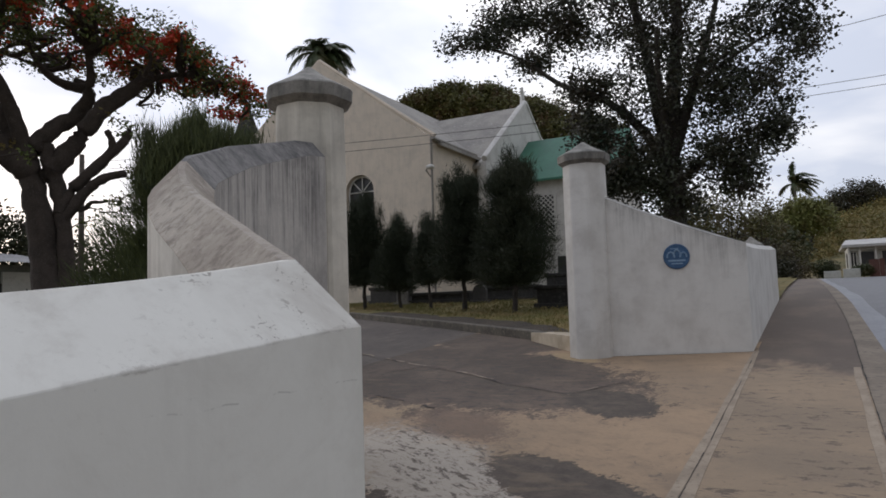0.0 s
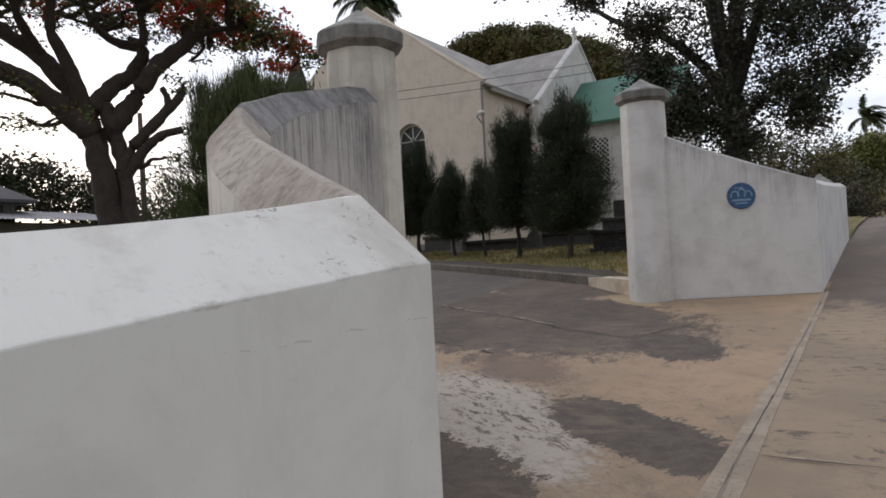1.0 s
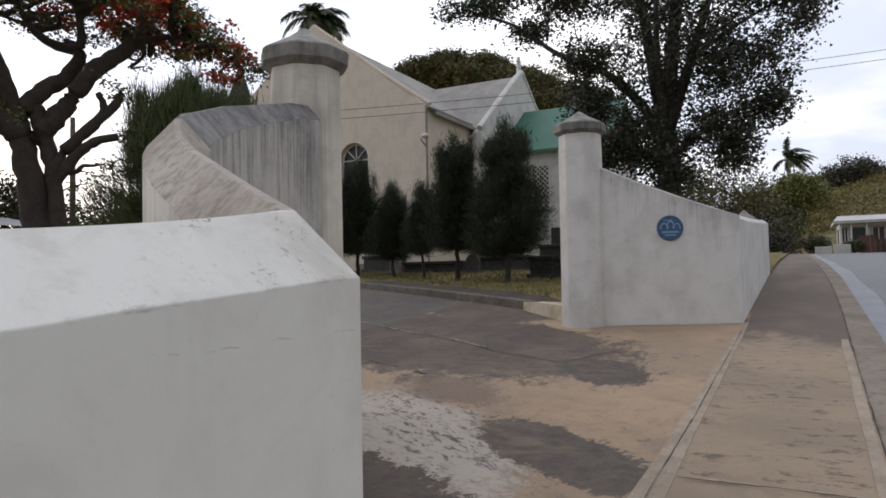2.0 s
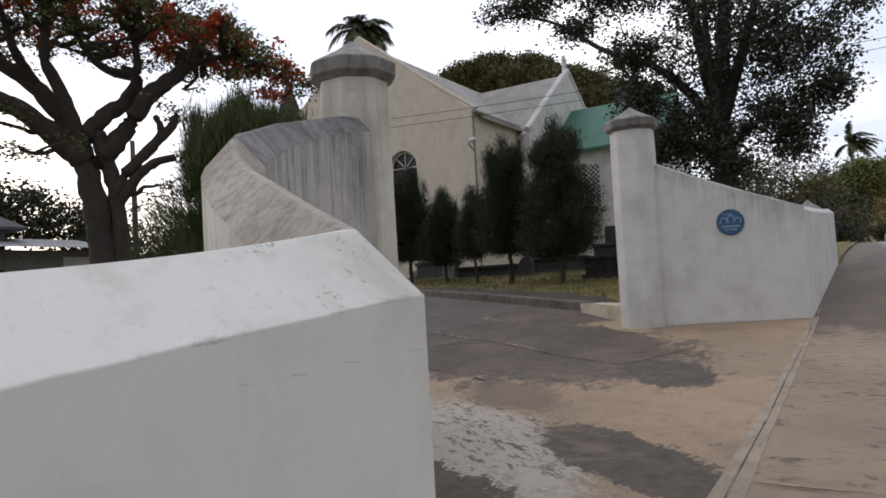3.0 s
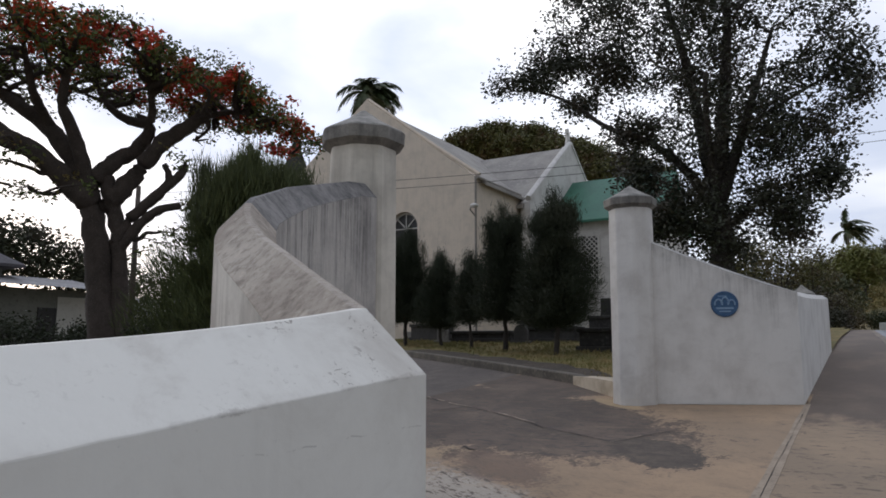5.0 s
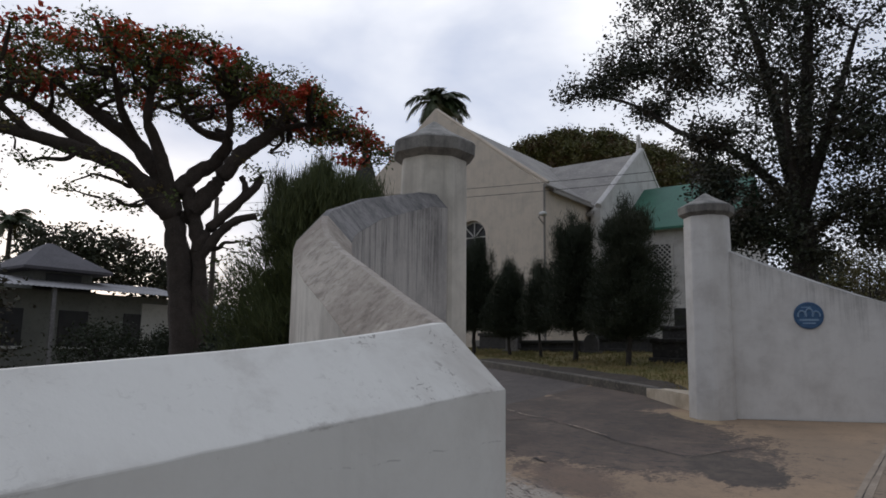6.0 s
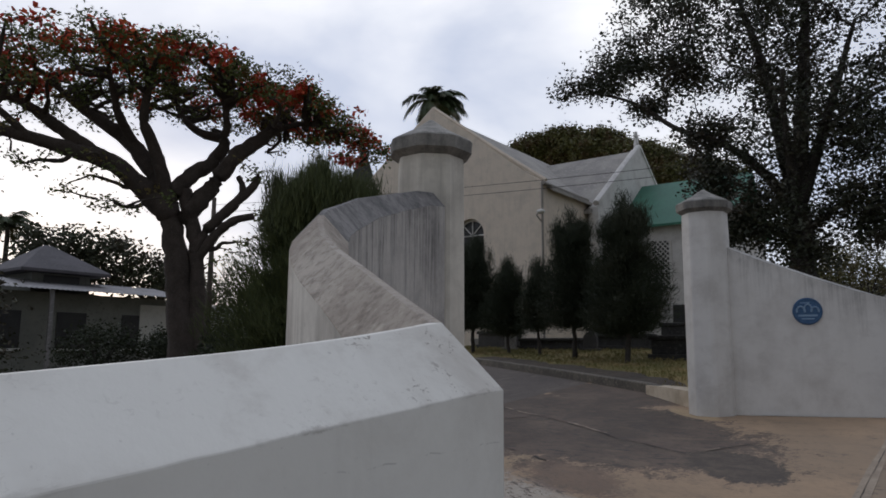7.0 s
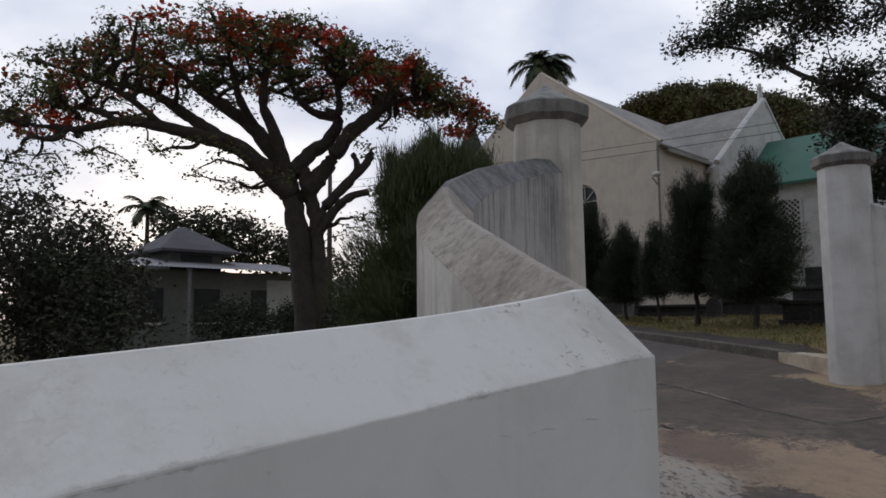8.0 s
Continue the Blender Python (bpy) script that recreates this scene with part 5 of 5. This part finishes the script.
def street_tree():
    x, y = -3.75, 23.0
    g = height(x, y)
    limbs = [
        [(x, y, g - 0.2, 0.46), (x, y, 3.6, 0.38), (x + 0.05, y, 5.2, 0.34), (x, y, 6.4, 0.28)],
        [(x, y, 5.6, 0.2), (x - 0.8, y, 7.2, 0.14), (x - 2.2, y - 0.2, 8.5, 0.1), (x - 3.4, y - 0.3, 8.9, 0.08), (x - 4.6, y - 0.4, 10.1, 0.06), (x - 6.2, y - 0.4, 10.9, 0.04), (x - 7.6, y - 0.4, 11.0, 0.02)],
        [(x, y, 6.0, 0.26), (x - 0.35, y, 8.4, 0.2), (x - 0.8, y, 11, 0.13), (x - 1.4, y, 13.5, 0.05)],
        [(x, y, 6.0, 0.28), (x + 0.25, y, 8.4, 0.22), (x + 0.5, y, 11, 0.15), (x + 0.7, y, 13.6, 0.06)],
        [(x, y, 5.8, 0.22), (x + 0.55, y, 7.4, 0.17), (x + 1.15, y, 9.2, 0.12), (x + 1.9, y, 11.5, 0.05)],
        [(x + 0.9, y, 8.3, 0.08), (x + 2.0, y, 9.0, 0.06), (x + 3.5, y, 9.7, 0.03)],
        [(x, y, 4.9, 0.12), (x + 1.0, y + 0.2, 6.0, 0.08), (x + 2.2, y + 0.2, 6.5, 0.04)],
        [(x, y, 4.8, 0.12), (x - 0.9, y + 0.2, 5.6, 0.08), (x - 1.9, y + 0.2, 5.8, 0.04)],
        [(x, y, 6.2, 0.16), (x, y - 1.2, 8, 0.1), (x + 0.2, y - 2.2, 9.6, 0.05)],
        [(x, y, 6.2, 0.16), (x, y + 1.2, 8, 0.1), (x + 0.2, y + 2.2, 9.6, 0.05)],
    ]
    zones = [(-3.6, y, 9.2, 2.9, 2.4, 2.7, 190), (-4.0, y, 12.6, 4.0, 2.8, 2.4, 250), (-1.3, y, 8.2, 1.5, 1.9, 1.9, 84), (-1.9, y, 6.0, 1.1, 1.5, 1.0, 60), (-4.4, y, 6.0, 1.7, 1.6, 1.5, 110),
             (-9.9, y - 0.3, 11.2, 1.7, 1.0, 0.6, 46), (-8.6, y - 0.3, 12.0, 1.5, 1.0, 0.9, 56), (-8.2, y, 10.1, 1.0, 1.0, 0.55, 22), (-7.0, y, 11.2, 1.4, 1.3, 1.2, 60), (-6.3, y, 8.7, 1.0, 1.2, 0.9, 40), (-0.3, y, 10.4, 1.3, 1.4, 1.5, 50),
             (-3.6, y, 4.7, 1.0, 1.0, 0.9, 40), (-7.4, y, 13.6, 1.8, 1.4, 1.0, 44), (-0.7, y, 6.5, 0.7, 1.0, 0.7, 26), (0.3, y, 9.3, 0.8, 1.0, 0.9, 22), (-1.6, y, 5.1, 0.6, 0.8, 0.5, 20), (-6.2, y, 7.2, 0.9, 1.1, 0.9, 44), (-5.6, y, 5.6, 0.8, 1.0, 0.7, 34)]
    tree("street_tree", (x, y, g), "tall dark broadleaf tree behind the white wall", limbs, zones, (52, 0.27, 0.14, 0.085, 0.7, 0.25), BARK_DARK, LEAF_DARK, 41, (0.045, 0.014), shell=0.12)


street_tree()


def round_tree(name, x, y, g, trunk, zones, leaf, mat, seed, label, bark=BARK_DARK, r=0.25):
    limbs = [[(x, y, g - 0.2, r), (x, y, g + trunk * 0.6, r * 0.8), (x, y, g + trunk, r * 0.6)]]
    for zx, zy, zz, rx, ry, rz, n in zones:
        limbs.append([(x, y, g + trunk * 0.7, r * 0.6), ((x + zx) / 2, (y + zy) / 2, (g + trunk + zz) / 2, r * 0.45), (zx, zy, zz, r * 0.2)])
    return tree(name, (x, y, g), label, limbs, zones, leaf, bark, mat, seed, (0.05, 0.015), shell=0.3)


round_tree("rain_tree", -24, 56, 3, 11, [(-30.6, 56, 20.1, 2.4, 3, 1.2, 110), (-27.6, 56, 19.9, 3.2, 3.4, 1.5, 170), (-24.2, 56, 19.0, 3.2, 3.4, 1.6, 160), (-20.6, 56, 17.5, 3.0, 3.4, 1.6, 150), (-17.2, 56, 15.9, 2.6, 3, 1.6, 110), (-14.4, 57, 14.8, 2.2, 3, 1.6, 80)],
           (150, 0.42, 0.24, 0.17, 0.6, 0.1), LEAF_RAIN, 51, "broad olive-green tree behind the church roof", r=0.5)
round_tree("shade_tree", -12.6, 3.0, 0.2, 1.8, [(-12.4, 2.4, 2.75, 1.5, 1.3, 1.1, 100), (-12.4, 3.5, 2.2, 1.3, 0.95, 1.25, 85), (-12.8, 0.6, 2.7, 1.8, 1.4, 1.3, 80), (-12.2, 3.4, 1.2, 1.5, 1.3, 1.0, 80)],
           (76, 0.2, 0.09, 0.05, 0.9, 0.2), LEAF_SHADE, 52, "dense dark green shrubby tree beyond the wall", r=0.14)
round_tree("garden_tree", -38, 23, 1, 4, [(-38.5, 17, 6.6, 2.2, 2.4, 1.5, 130), (-37.5, 19.4, 6.3, 2.2, 2.2, 1.5, 130), (-36.5, 22, 5.4, 2.2, 2.2, 1.4, 110), (-39, 13.4, 4.4, 2.2, 2.2, 1.5, 90), (-40, 10, 4.8, 3, 3, 1.8, 90), (-36, 24.5, 4.6, 2.0, 2.0, 1.4, 70)],
           (26, 0.34, 0.26, 0.15, 0.8, 0.1), LEAF_SHADE, 53, "dark leafy trees behind the house with sky between", r=0.2)
palm((-32.5, 42, 3), 18.2, 30, 2.9, 61, "coconut palm blowing in the wind behind the church", (0.3, 0.15), 0.24, 0.36)
palm((-1.5, 95, 3.8), 11.2, 24, 3.1, 62, "windblown coconut palm on the hillside", (0.6, 0.1), 0.2, 0.26)
palm((-41.0, 15.5, 1), 7.2, 13, 1.9, 63, "coconut palm far behind the house", (0.1, 0.1))
for k, (x, y, z, r, sd) in enumerate(((3.4, 140, 16.5, 3.2, 72), (8.5, 138, 18.6, 4.8, 73), (16, 140, 16.5, 4.5, 74), (-3.2, 82, 7.4, 2.6, 75), (-0.4, 86, 10.6, 2.2, 77), (26, 142, 16, 5.5, 76), (-7.5, 84, 7.2, 3.2, 78), (0.5, 118, 13.0, 3.2, 79), (-5, 110, 11.5, 3.4, 80), (0.2, 104, 11.6, 2.2, 82))):
    g = height(x, y) + hill(x, y) - 0.25
    round_tree("hillside_tree", x, y, g, max(1.0, z - g), [(x, y, z, r, r * 0.7, max(1.2, r * 0.45), 90), (x + r * 0.5, y, z - 1.0, r * 0.7, r * 0.6, r * 0.4, 50), (x - r * 0.6, y, z - 1.4, r * 0.6, r * 0.6, r * 0.4, 45)],
               (46, 0.5, 0.36, 0.22, 0.8, 0.1), LEAF_LIME if sd in (77, 79, 80, 81, 82, 83) else LEAF_BROWN if sd in (73, 72, 78) else LEAF_MID, sd, "olive hillside tree on the dry slope", r=0.2)
for k, (x, y, z, sd) in enumerate(((-8.0, 60, 8.4, 91), (-5.6, 62, 9.0, 92), (-3.6, 66, 8.6, 93), (-6.6, 54, 7.0, 96))):
    g = height(x, y) - 0.25
    round_tree("slender_tree", x, y, g, 3.4, [(x, y, z, 1.6, 1.2, 1.6, 60), (x + 0.8, y, z - 1.4, 1.2, 1, 1.0, 30), (x - 1.0, y, z - 1.2, 1.2, 1, 1.0, 30)],
               (11, 0.4, 0.3, 0.16, 0.9, 0.2), LEAF_OLIVE, sd, "thin sparse tree beyond the wall", r=0.12)
for x, y, r, sd in ((-2.3, 51, 1.6, 211), (-4.6, 50, 1.9, 212), (-6.8, 51, 1.8, 213), (-1.6, 56, 1.7, 214)):
    g = height(x, y) - 0.1
    round_tree("roadside_bush", x, y, g, 0.8, [(x, y, g + 1.3, r, 1.2, 1.3, 80), (x + 0.3, y, g + 0.6, r, 1.2, 0.7, 40)], (40, 0.32, 0.17, 0.1, 0.8, 0.1), LEAF_BROWN if sd % 2 else LEAF_OLIVE, sd, "dark brown-green bush beyond the wall's end", r=0.08)

# dry scrub over the slope
rng = np.random.default_rng(7)
spots = []
while len(spots) < 420:
    x, y = rng.uniform(-14, 34), rng.uniform(98, 150)
    spots.append((x, y, height(x, y) + hill(x, y) - 0.1 + rng.uniform(0, 0.7)))
v, f = leaf_cloud(np.array(spots), 1.0, 90, 0.45, 0.25, 8, 0.4, -0.3)
tagged(solid("hillside_scrub", v, f, SCRUB), "olive and straw-coloured scrub on the hillside", "scrub", kind="stuff")


# ---- churchyard tombs ----
def tomb(x, y, w, d, h, stone, label):
    g = height(x, y)
    t = thing("chest_tomb", (x, y, g), label, "tomb", "churchyard tombs")
    part("base", block(x - w / 2 - 0.08, x + w / 2 + 0.08, y - d / 2 - 0.08, y + d / 2 + 0.08, g, g + 0.22, 0.02), stone, t)
    part("chest", block(x - w / 2, x + w / 2, y - d / 2, y + d / 2, g + 0.22, g + h - 0.12, 0.02), stone, t)
    part("slab", block(x - w / 2 - 0.06, x + w / 2 + 0.06, y - d / 2 - 0.06, y + d / 2 + 0.06, g + h - 0.12, g + h, 0.03), stone, t)


tomb(-6.15, 18.85, 1.3, 0.8, 0.72, TOMB, "blackened low chest tomb on the lawn")
tomb(-9.4, 23.2, 1.7, 0.9, 0.62, TOMB, "dark weathered chest tomb among the trees")
tomb(-12.1, 23.0, 2.4, 0.9, 0.5, TOMB, "long dark ledger tomb among the trees")
tomb(-15.2, 24.2, 1.5, 0.9, 0.75, TOMB_GREY, "mossy grey chest tomb near the church")
tomb(-7.4, 24.6, 2.2, 1.0, 0.95, TOMB, "dark vault tomb beside the church")
tomb(-11.0, 25.2, 1.2, 0.7, 0.8, TOMB_GREY, "grey box tomb beside the church")
tomb(-5.2, 24.0, 1.6, 0.9, 0.95, TOMB, "dark chest tomb behind the gate wall")


def headstone(x, y, w, h, stone, label):
    """An upright slab with a rounded head on a low foot."""
    g = height(x, y) + 0.05
    t = thing("headstone", (x, y, g), label, "gravestone", "churchyard headstones")
    part("foot", block(x - w * 0.7, x + w * 0.7, y - 0.16, y + 0.16, g, g + 0.14, 0.02), stone, t)
    outline = [(-w / 2, 0.14), (w / 2, 0.14), (w / 2, h - w / 2)] + [(w / 2 * math.cos(a), h - w / 2 + w / 2 * math.sin(a)) for a in frange(0.3, math.pi - 0.3, 6)] + [(-w / 2, h - w / 2)]
    k = len(outline)
    v = [(x + a, y - 0.06, g + z) for a, z in outline] + [(x + a, y + 0.06, g + z) for a, z in outline]
    f = [tuple(range(k)), tuple(range(2 * k - 1, k - 1, -1))] + [(i, i + k, (i + 1) % k + k, (i + 1) % k) for i in range(k)]
    solid("slab", v, f, stone, t)


headstone(-6.55, 22.6, 0.55, 1.55, TOMB, "dark upright headstone near the white vestry wall")
headstone(-13.6, 22.4, 0.45, 0.9, TOMB_PALE, "small pale headstone among the trees")
headstone(-10.2, 22.0, 0.5, 0.7, TOMB_GREY, "low grey headstone among the trees")
low_wall_mesh = block(-17.5, -4.6, 25.6, 25.85, height(0, 25.7) - 0.2, height(0, 25.7) + 0.42, 0.03)
tagged(part("low_wall", low_wall_mesh, TOMB_PALE), "low pale grey stone wall before the church", "wall", kind="structure")


# ---- houses ----
def hip_house():
    t = thing("house", (-31, 15, 0.6), "grey-green house with a hipped roof and sheet-metal porch roof", "house")
    part("wall", block(-36, -30.2, 8.0, 18.6, 0.3, 3.9), WALL_HOUSE, t)
    part("upper_wall", block(-34.6, -31.7, 13.1, 15.6, 3.9, 5.0), WALL_HOUSE, t)
    v = [(-31.0, 12.4, 4.95), (-31.0, 16.2, 4.95), (-35.2, 16.2, 4.95), (-35.2, 12.4, 4.95), (-33.2, 14.15, 6.25), (-33.2, 14.45, 6.25)]
    v += [(x, y, z - 0.12) for x, y, z in v[:4]]
    solid("upper_roof", v, [(0, 1, 5, 4), (1, 2, 5), (2, 3, 4, 5), (3, 0, 4), (9, 8, 7, 6), (0, 6, 7, 1), (1, 7, 8, 2), (2, 8, 9, 3), (3, 9, 6, 0)], SHEET_DARK, t, "hipped grey roof")
    part("upper_window", block(-31.7, -31.64, 13.6, 15.1, 4.15, 4.75), DARK, t)
    v, f = [], []
    ys = frange(7.4, 19.2, 118)
    for i, y in enumerate(ys):
        b = 0.035 if i % 2 else 0.0
        v += [(-29.2, y, 3.95 + b), (-32.4, y, 4.55 + b)]
    f = [(2 * i, 2 * i + 2, 2 * i + 3, 2 * i + 1) for i in range(len(ys) - 1)]
    solid("porch_roof", v, f, SHEET, t, "pale corrugated sheet roof")
    for y in (9.2, 11.6, 14.2, 17.0):
        w = part("window", block(-30.2, -30.14, y - 0.6, y + 0.6, 1.6, 3.1), DARK, t)
        part("window_frame", block(-30.17, -30.1, y - 0.7, y + 0.7, 1.5, 1.6), WALL_HOUSE_PALE, w)
    for y in (8.0, 13.0, 18.6):
        part("post", block(-29.48, -29.38, y - 0.08, y + 0.08, 0.3, 3.95), SHEET, t)
    part("side_wall", block(-30.4, -30.1, 17.2, 18.7, 0.4, 3.6), WALL_HOUSE_PALE, t)


hip_house()


def bungalow():
    t = thing("bungalow", (4, 62, 2.9), "small white bungalow with a low gabled roof", "house")
    part("wall", block(2.5, 5.7, 60, 65, 2.4, 4.85), WALL_HOUSE_PALE, t)
    v = [(2.1, 59.3, 5.05), (6.1, 59.3, 5.05), (6.1, 62.5, 5.6), (2.5, 62.5, 5.6), (2.1, 65.7, 5.05), (6.1, 65.7, 5.05)]
    v += [(x, y, z - 0.2) for x, y, z in v]
    f = [(0, 1, 2, 3), (3, 2, 5, 4), (0, 6, 7, 1), (9, 8, 7, 6), (10, 11, 8, 9), (4, 5, 11, 10), (1, 7, 8, 2), (2, 8, 11, 5), (0, 3, 9, 6), (3, 4, 10, 9)]
    solid("roof", v, f, SHEET_PALE, t, "pale sheet roof")
    part("eaves_beam", block(2.5, 5.7, 59.7, 60.0, 4.62, 4.86), WALL_HOUSE_PALE, t)
    part("porch_opening", block(3.3, 4.15, 59.93, 60.02, 2.6, 4.5), DARK, t, "dark recessed porch")
    for x0, x1 in ((2.62, 3.05), (4.6, 5.4)):
        w = part("window", block(x0, x1, 59.93, 60.02, 3.5, 4.5), DARK, t)
        for x in (x0, (x0 + x1) / 2 - 0.025, x1 - 0.05):
            part("mullion", block(x, x + 0.05, 59.9, 59.95, 3.5, 4.5), TIMBER, w)
        part("sill", block(x0 - 0.06, x1 + 0.06, 59.86, 59.95, 3.42, 3.5), TIMBER, w)
    part("side_window", block(2.45, 2.51, 61.2, 62.4, 3.4, 4.5), DARK, t)
    for x in (2.5, 3.2, 4.2):
        part("porch_post", block(x, x + 0.1, 59.5, 59.6, 2.4, 4.87), TIMBER, t)


bungalow()


def gable_house():
    t = thing("cottage", (8.5, 58, 2.8), "pink-tan cottage with a white-edged gable roof", "house")
    part("wall", block(6.2, 11.3, 55.6, 58.4, 2.4, 5.6), WALL_TAN, t)
    v = [(5.7, 55.0, 5.5), (5.7, 58.9, 5.5), (8.7, 58.9, 7.6), (8.7, 55.0, 7.6), (11.7, 55.0, 5.5), (11.7, 58.9, 5.5)]
    v += [(x, y, z - 0.18) for x, y, z in v]
    f = [(0, 3, 2, 1), (3, 4, 5, 2), (6, 7, 8, 9), (9, 8, 11, 10), (0, 6, 9, 3), (3, 9, 10, 4), (0, 1, 7, 6), (4, 10, 11, 5), (1, 2, 8, 7), (2, 5, 11, 8)]
    solid("roof", v, f, SHEET_PALE, t, "white-edged sheet roof")
    solid("gable", [(6.2, 55.6, 5.6), (11.3, 55.6, 5.6), (8.7, 55.6, 7.4)], [(0, 1, 2)], WALL_TAN, t)
    part("window", block(6.9, 7.9, 55.54, 55.62, 3.6, 4.8), DARK, t)


gable_house()
f_t = thing("fence", (6, 55, 2.7), "dark brown board fence in front of the bungalow", "fence")
for k in range(14):
    x = 3.45 + k * 0.3
    part("board", block(x, x + 0.285, 54.5, 54.55, height(x, 54.5) - 0.2, height(x, 54.5) + (1.0 if k < 3 else 0.75) + 0.03 * (k % 3)), FENCE_RED if k < 3 else FENCE, f_t)
for x0, x1, h in ((0.75, 1.75, 0.36), (1.9, 2.9, 0.46)):
    tagged(part("garden_wall", block(x0, x1, 54, 54.3, height(x0, 54) - 0.2, height(x0, 54) + h, 0.03), WALL_HOUSE_PALE), "low white garden wall by the road", "wall", kind="structure")


def shrub(x, y, g, r, seed, mat, label, name="shrub"):
    """A low bush: short stems and a mound of small leaves."""
    stems = [[(x, y, g - 0.1, 0.05), (x + r * 0.3 * math.cos(a), y + r * 0.3 * math.sin(a), g + r * 0.5, 0.03), (x + r * 0.6 * math.cos(a), y + r * 0.6 * math.sin(a), g + r * 0.9, 0.012)] for a in (0.3, 1.6, 2.9, 4.2, 5.4)]
    tree(name, (x, y, g), label, stems, [(x, y, g + r * 0.55, r, r, r * 0.6, 70)], (50, r * 0.16, 0.13, 0.07, 0.9, 0.0), BARK_DARK, mat, seed, (0.02, 0.006), category="shrub", group="shrubs")


shrub(3.1, 54.6, height(3, 54.6), 0.6, 201, LEAF_MID, "green shrub beside the garden wall")
shrub(0.9, 56.5, height(0.9, 56.5), 0.9, 202, LEAF_MID, "green roadside shrub behind the low wall")
shrub(-24.6, 12.6, 0.7, 1.5, 203, LEAF_BUSH, "dark shrub in front of the house")
shrub(-23.6, 15.0, 0.8, 1.3, 204, LEAF_BUSH, "dark rounded shrub by the garden")
shrub(-20.5, 13.4, 0.8, 1.3, 205, LEAF_BUSH, "dark shrub under the flamboyant tree")
shrub(-13.4, 10.5, 0.75, 1.15, 207, LEAF_BUSH, "dark low shrub beside the drive")
shrub(-12.2, 9.3, 0.65, 1.0, 208, LEAF_BUSH, "dark low shrub beside the large casuarina")
shrub(-24.0, 17.8, 1.0, 1.7, 206, LEAF_BUSH, "dark bushy shrub near the pole")


def broad_plant(x, y, g):
    """A clump of long arching yellow-green blades."""
    t = thing("broadleaf_plant", (x, y, g), "yellow-green arching leaves of a plant behind the wall", "plant")
    rng = random.Random(77)
    for k in range(9):
        a, reach, lift = 2.4 * k, rng.uniform(0.3, 0.6), rng.uniform(0.85, 1.25)
        v, f = [], []
        for i in range(7):
            u = i / 6
            c = Vector((x + math.cos(a) * reach * u * u, y + math.sin(a) * reach * u * u, g + lift * (u - 0.25 * u * u)))
            w = Vector((-math.sin(a), math.cos(a), 0)) * 0.045 * math.sin(math.pi * min(0.97, 0.12 + 0.85 * u))
            v += [c - w, c - Vector((0, 0, 0.012)), c + w]
        for i in range(6):
            for j in range(2):
                f.append((3 * i + j, 3 * i + j + 1, 3 * i + j + 4, 3 * i + j + 3))
        solid("leaf", v, f, LEAF_LIME, t, smooth=True)


broad_plant(-4.3, 0.62, height(-4.3, 0.62))


def far_cottage():
    t = thing("shed", (-37, 25.5, 1.5), "small pale building with a sheet roof behind the trees", "shed")
    part("wall", block(-39, -36, 24.2, 28.6, 1.2, 3.3), WALL_HOUSE_PALE, t)
    v = [(-35.6, 23.8, 3.2), (-35.6, 29.0, 3.2), (-37.5, 29.0, 4.3), (-37.5, 23.8, 4.3), (-39.4, 23.8, 3.2), (-39.4, 29.0, 3.2)]
    v += [(x, y, z - 0.1) for x, y, z in v]
    solid("roof", v, [(0, 1, 2, 3), (3, 2, 5, 4), (6, 9, 8, 7), (9, 10, 11, 8), (0, 3, 9, 6), (3, 4, 10, 9), (0, 6, 7, 1), (4, 5, 11, 10), (1, 7, 8, 2), (2, 8, 11, 5)], SHEET_PALE, t, "pale sheet roof")


far_cottage()


# ---- poles and wires ----
def pole(x, y, top, label, arm=True):
    g = height(x, y)
    t = thing("utility_pole", (x, y, g), label, "pole")
    v, f = tube([(x, y, g - 0.3), (x, y, top)], [0.13, 0.09], 10)
    solid("post", v, f, BARK, t, smooth=True)
    if arm:
        part("cross_arm", block(x - 0.7, x + 0.7, y - 0.05, y + 0.05, top - 0.5, top - 0.38), BARK, t)


pole(-24.8, 17.1, 7.9, "wooden utility pole beyond the flamboyant tree", False)


def wire(a, b, sag, label):
    a, b = Vector(a), Vector(b)
    pts = [a.lerp(b, u) - Vector((0, 0, sag * 4 * u * (1 - u))) for u in frange(0, 1, 24)]
    v, f = tube(pts, [0.01] * len(pts), 5)
    tagged(solid("overhead_wire", v, f, BARK_DARK), label, "wire", "overhead wires")


for dz in (0.0, 0.32):
    wire((-24.8, 17.1, 7.6 - dz), (6.0, 29, 9.3 - dz), 0.5, "thin black overhead wire across the churchyard")


for a, b in (((-10.0, 26.0, 11.0), (14.0, 26.0, 13.0)), ((-10.0, 26.4, 9.9), (14.0, 26.4, 11.9))):
    wire(a, b, 0.4, "thin black overhead wire above the street tree")


# ---- grass on the lawn ----
rng = np.random.default_rng(3)
tufts = []
while len(tufts) < 1500:
    x, y = rng.uniform(-17, -3.4), rng.uniform(11.5, 25)
    if y > kerb_y(x) + (1.25 if x < -5.2 else 0.25 + 1.0 * max(0.0, min(1.0, (-3.6 - x) / 1.6))):
        tufts.append((x, y, height(x, y) + 0.1))
v, f = leaf_cloud(np.array(tufts), 0.16, 12, 0.1, 0.018, 4, 0.05, -1.6)
tagged(solid("grass", v, f, BLADE), "short green and straw-coloured grass on the lawn", "grass", kind="stuff")
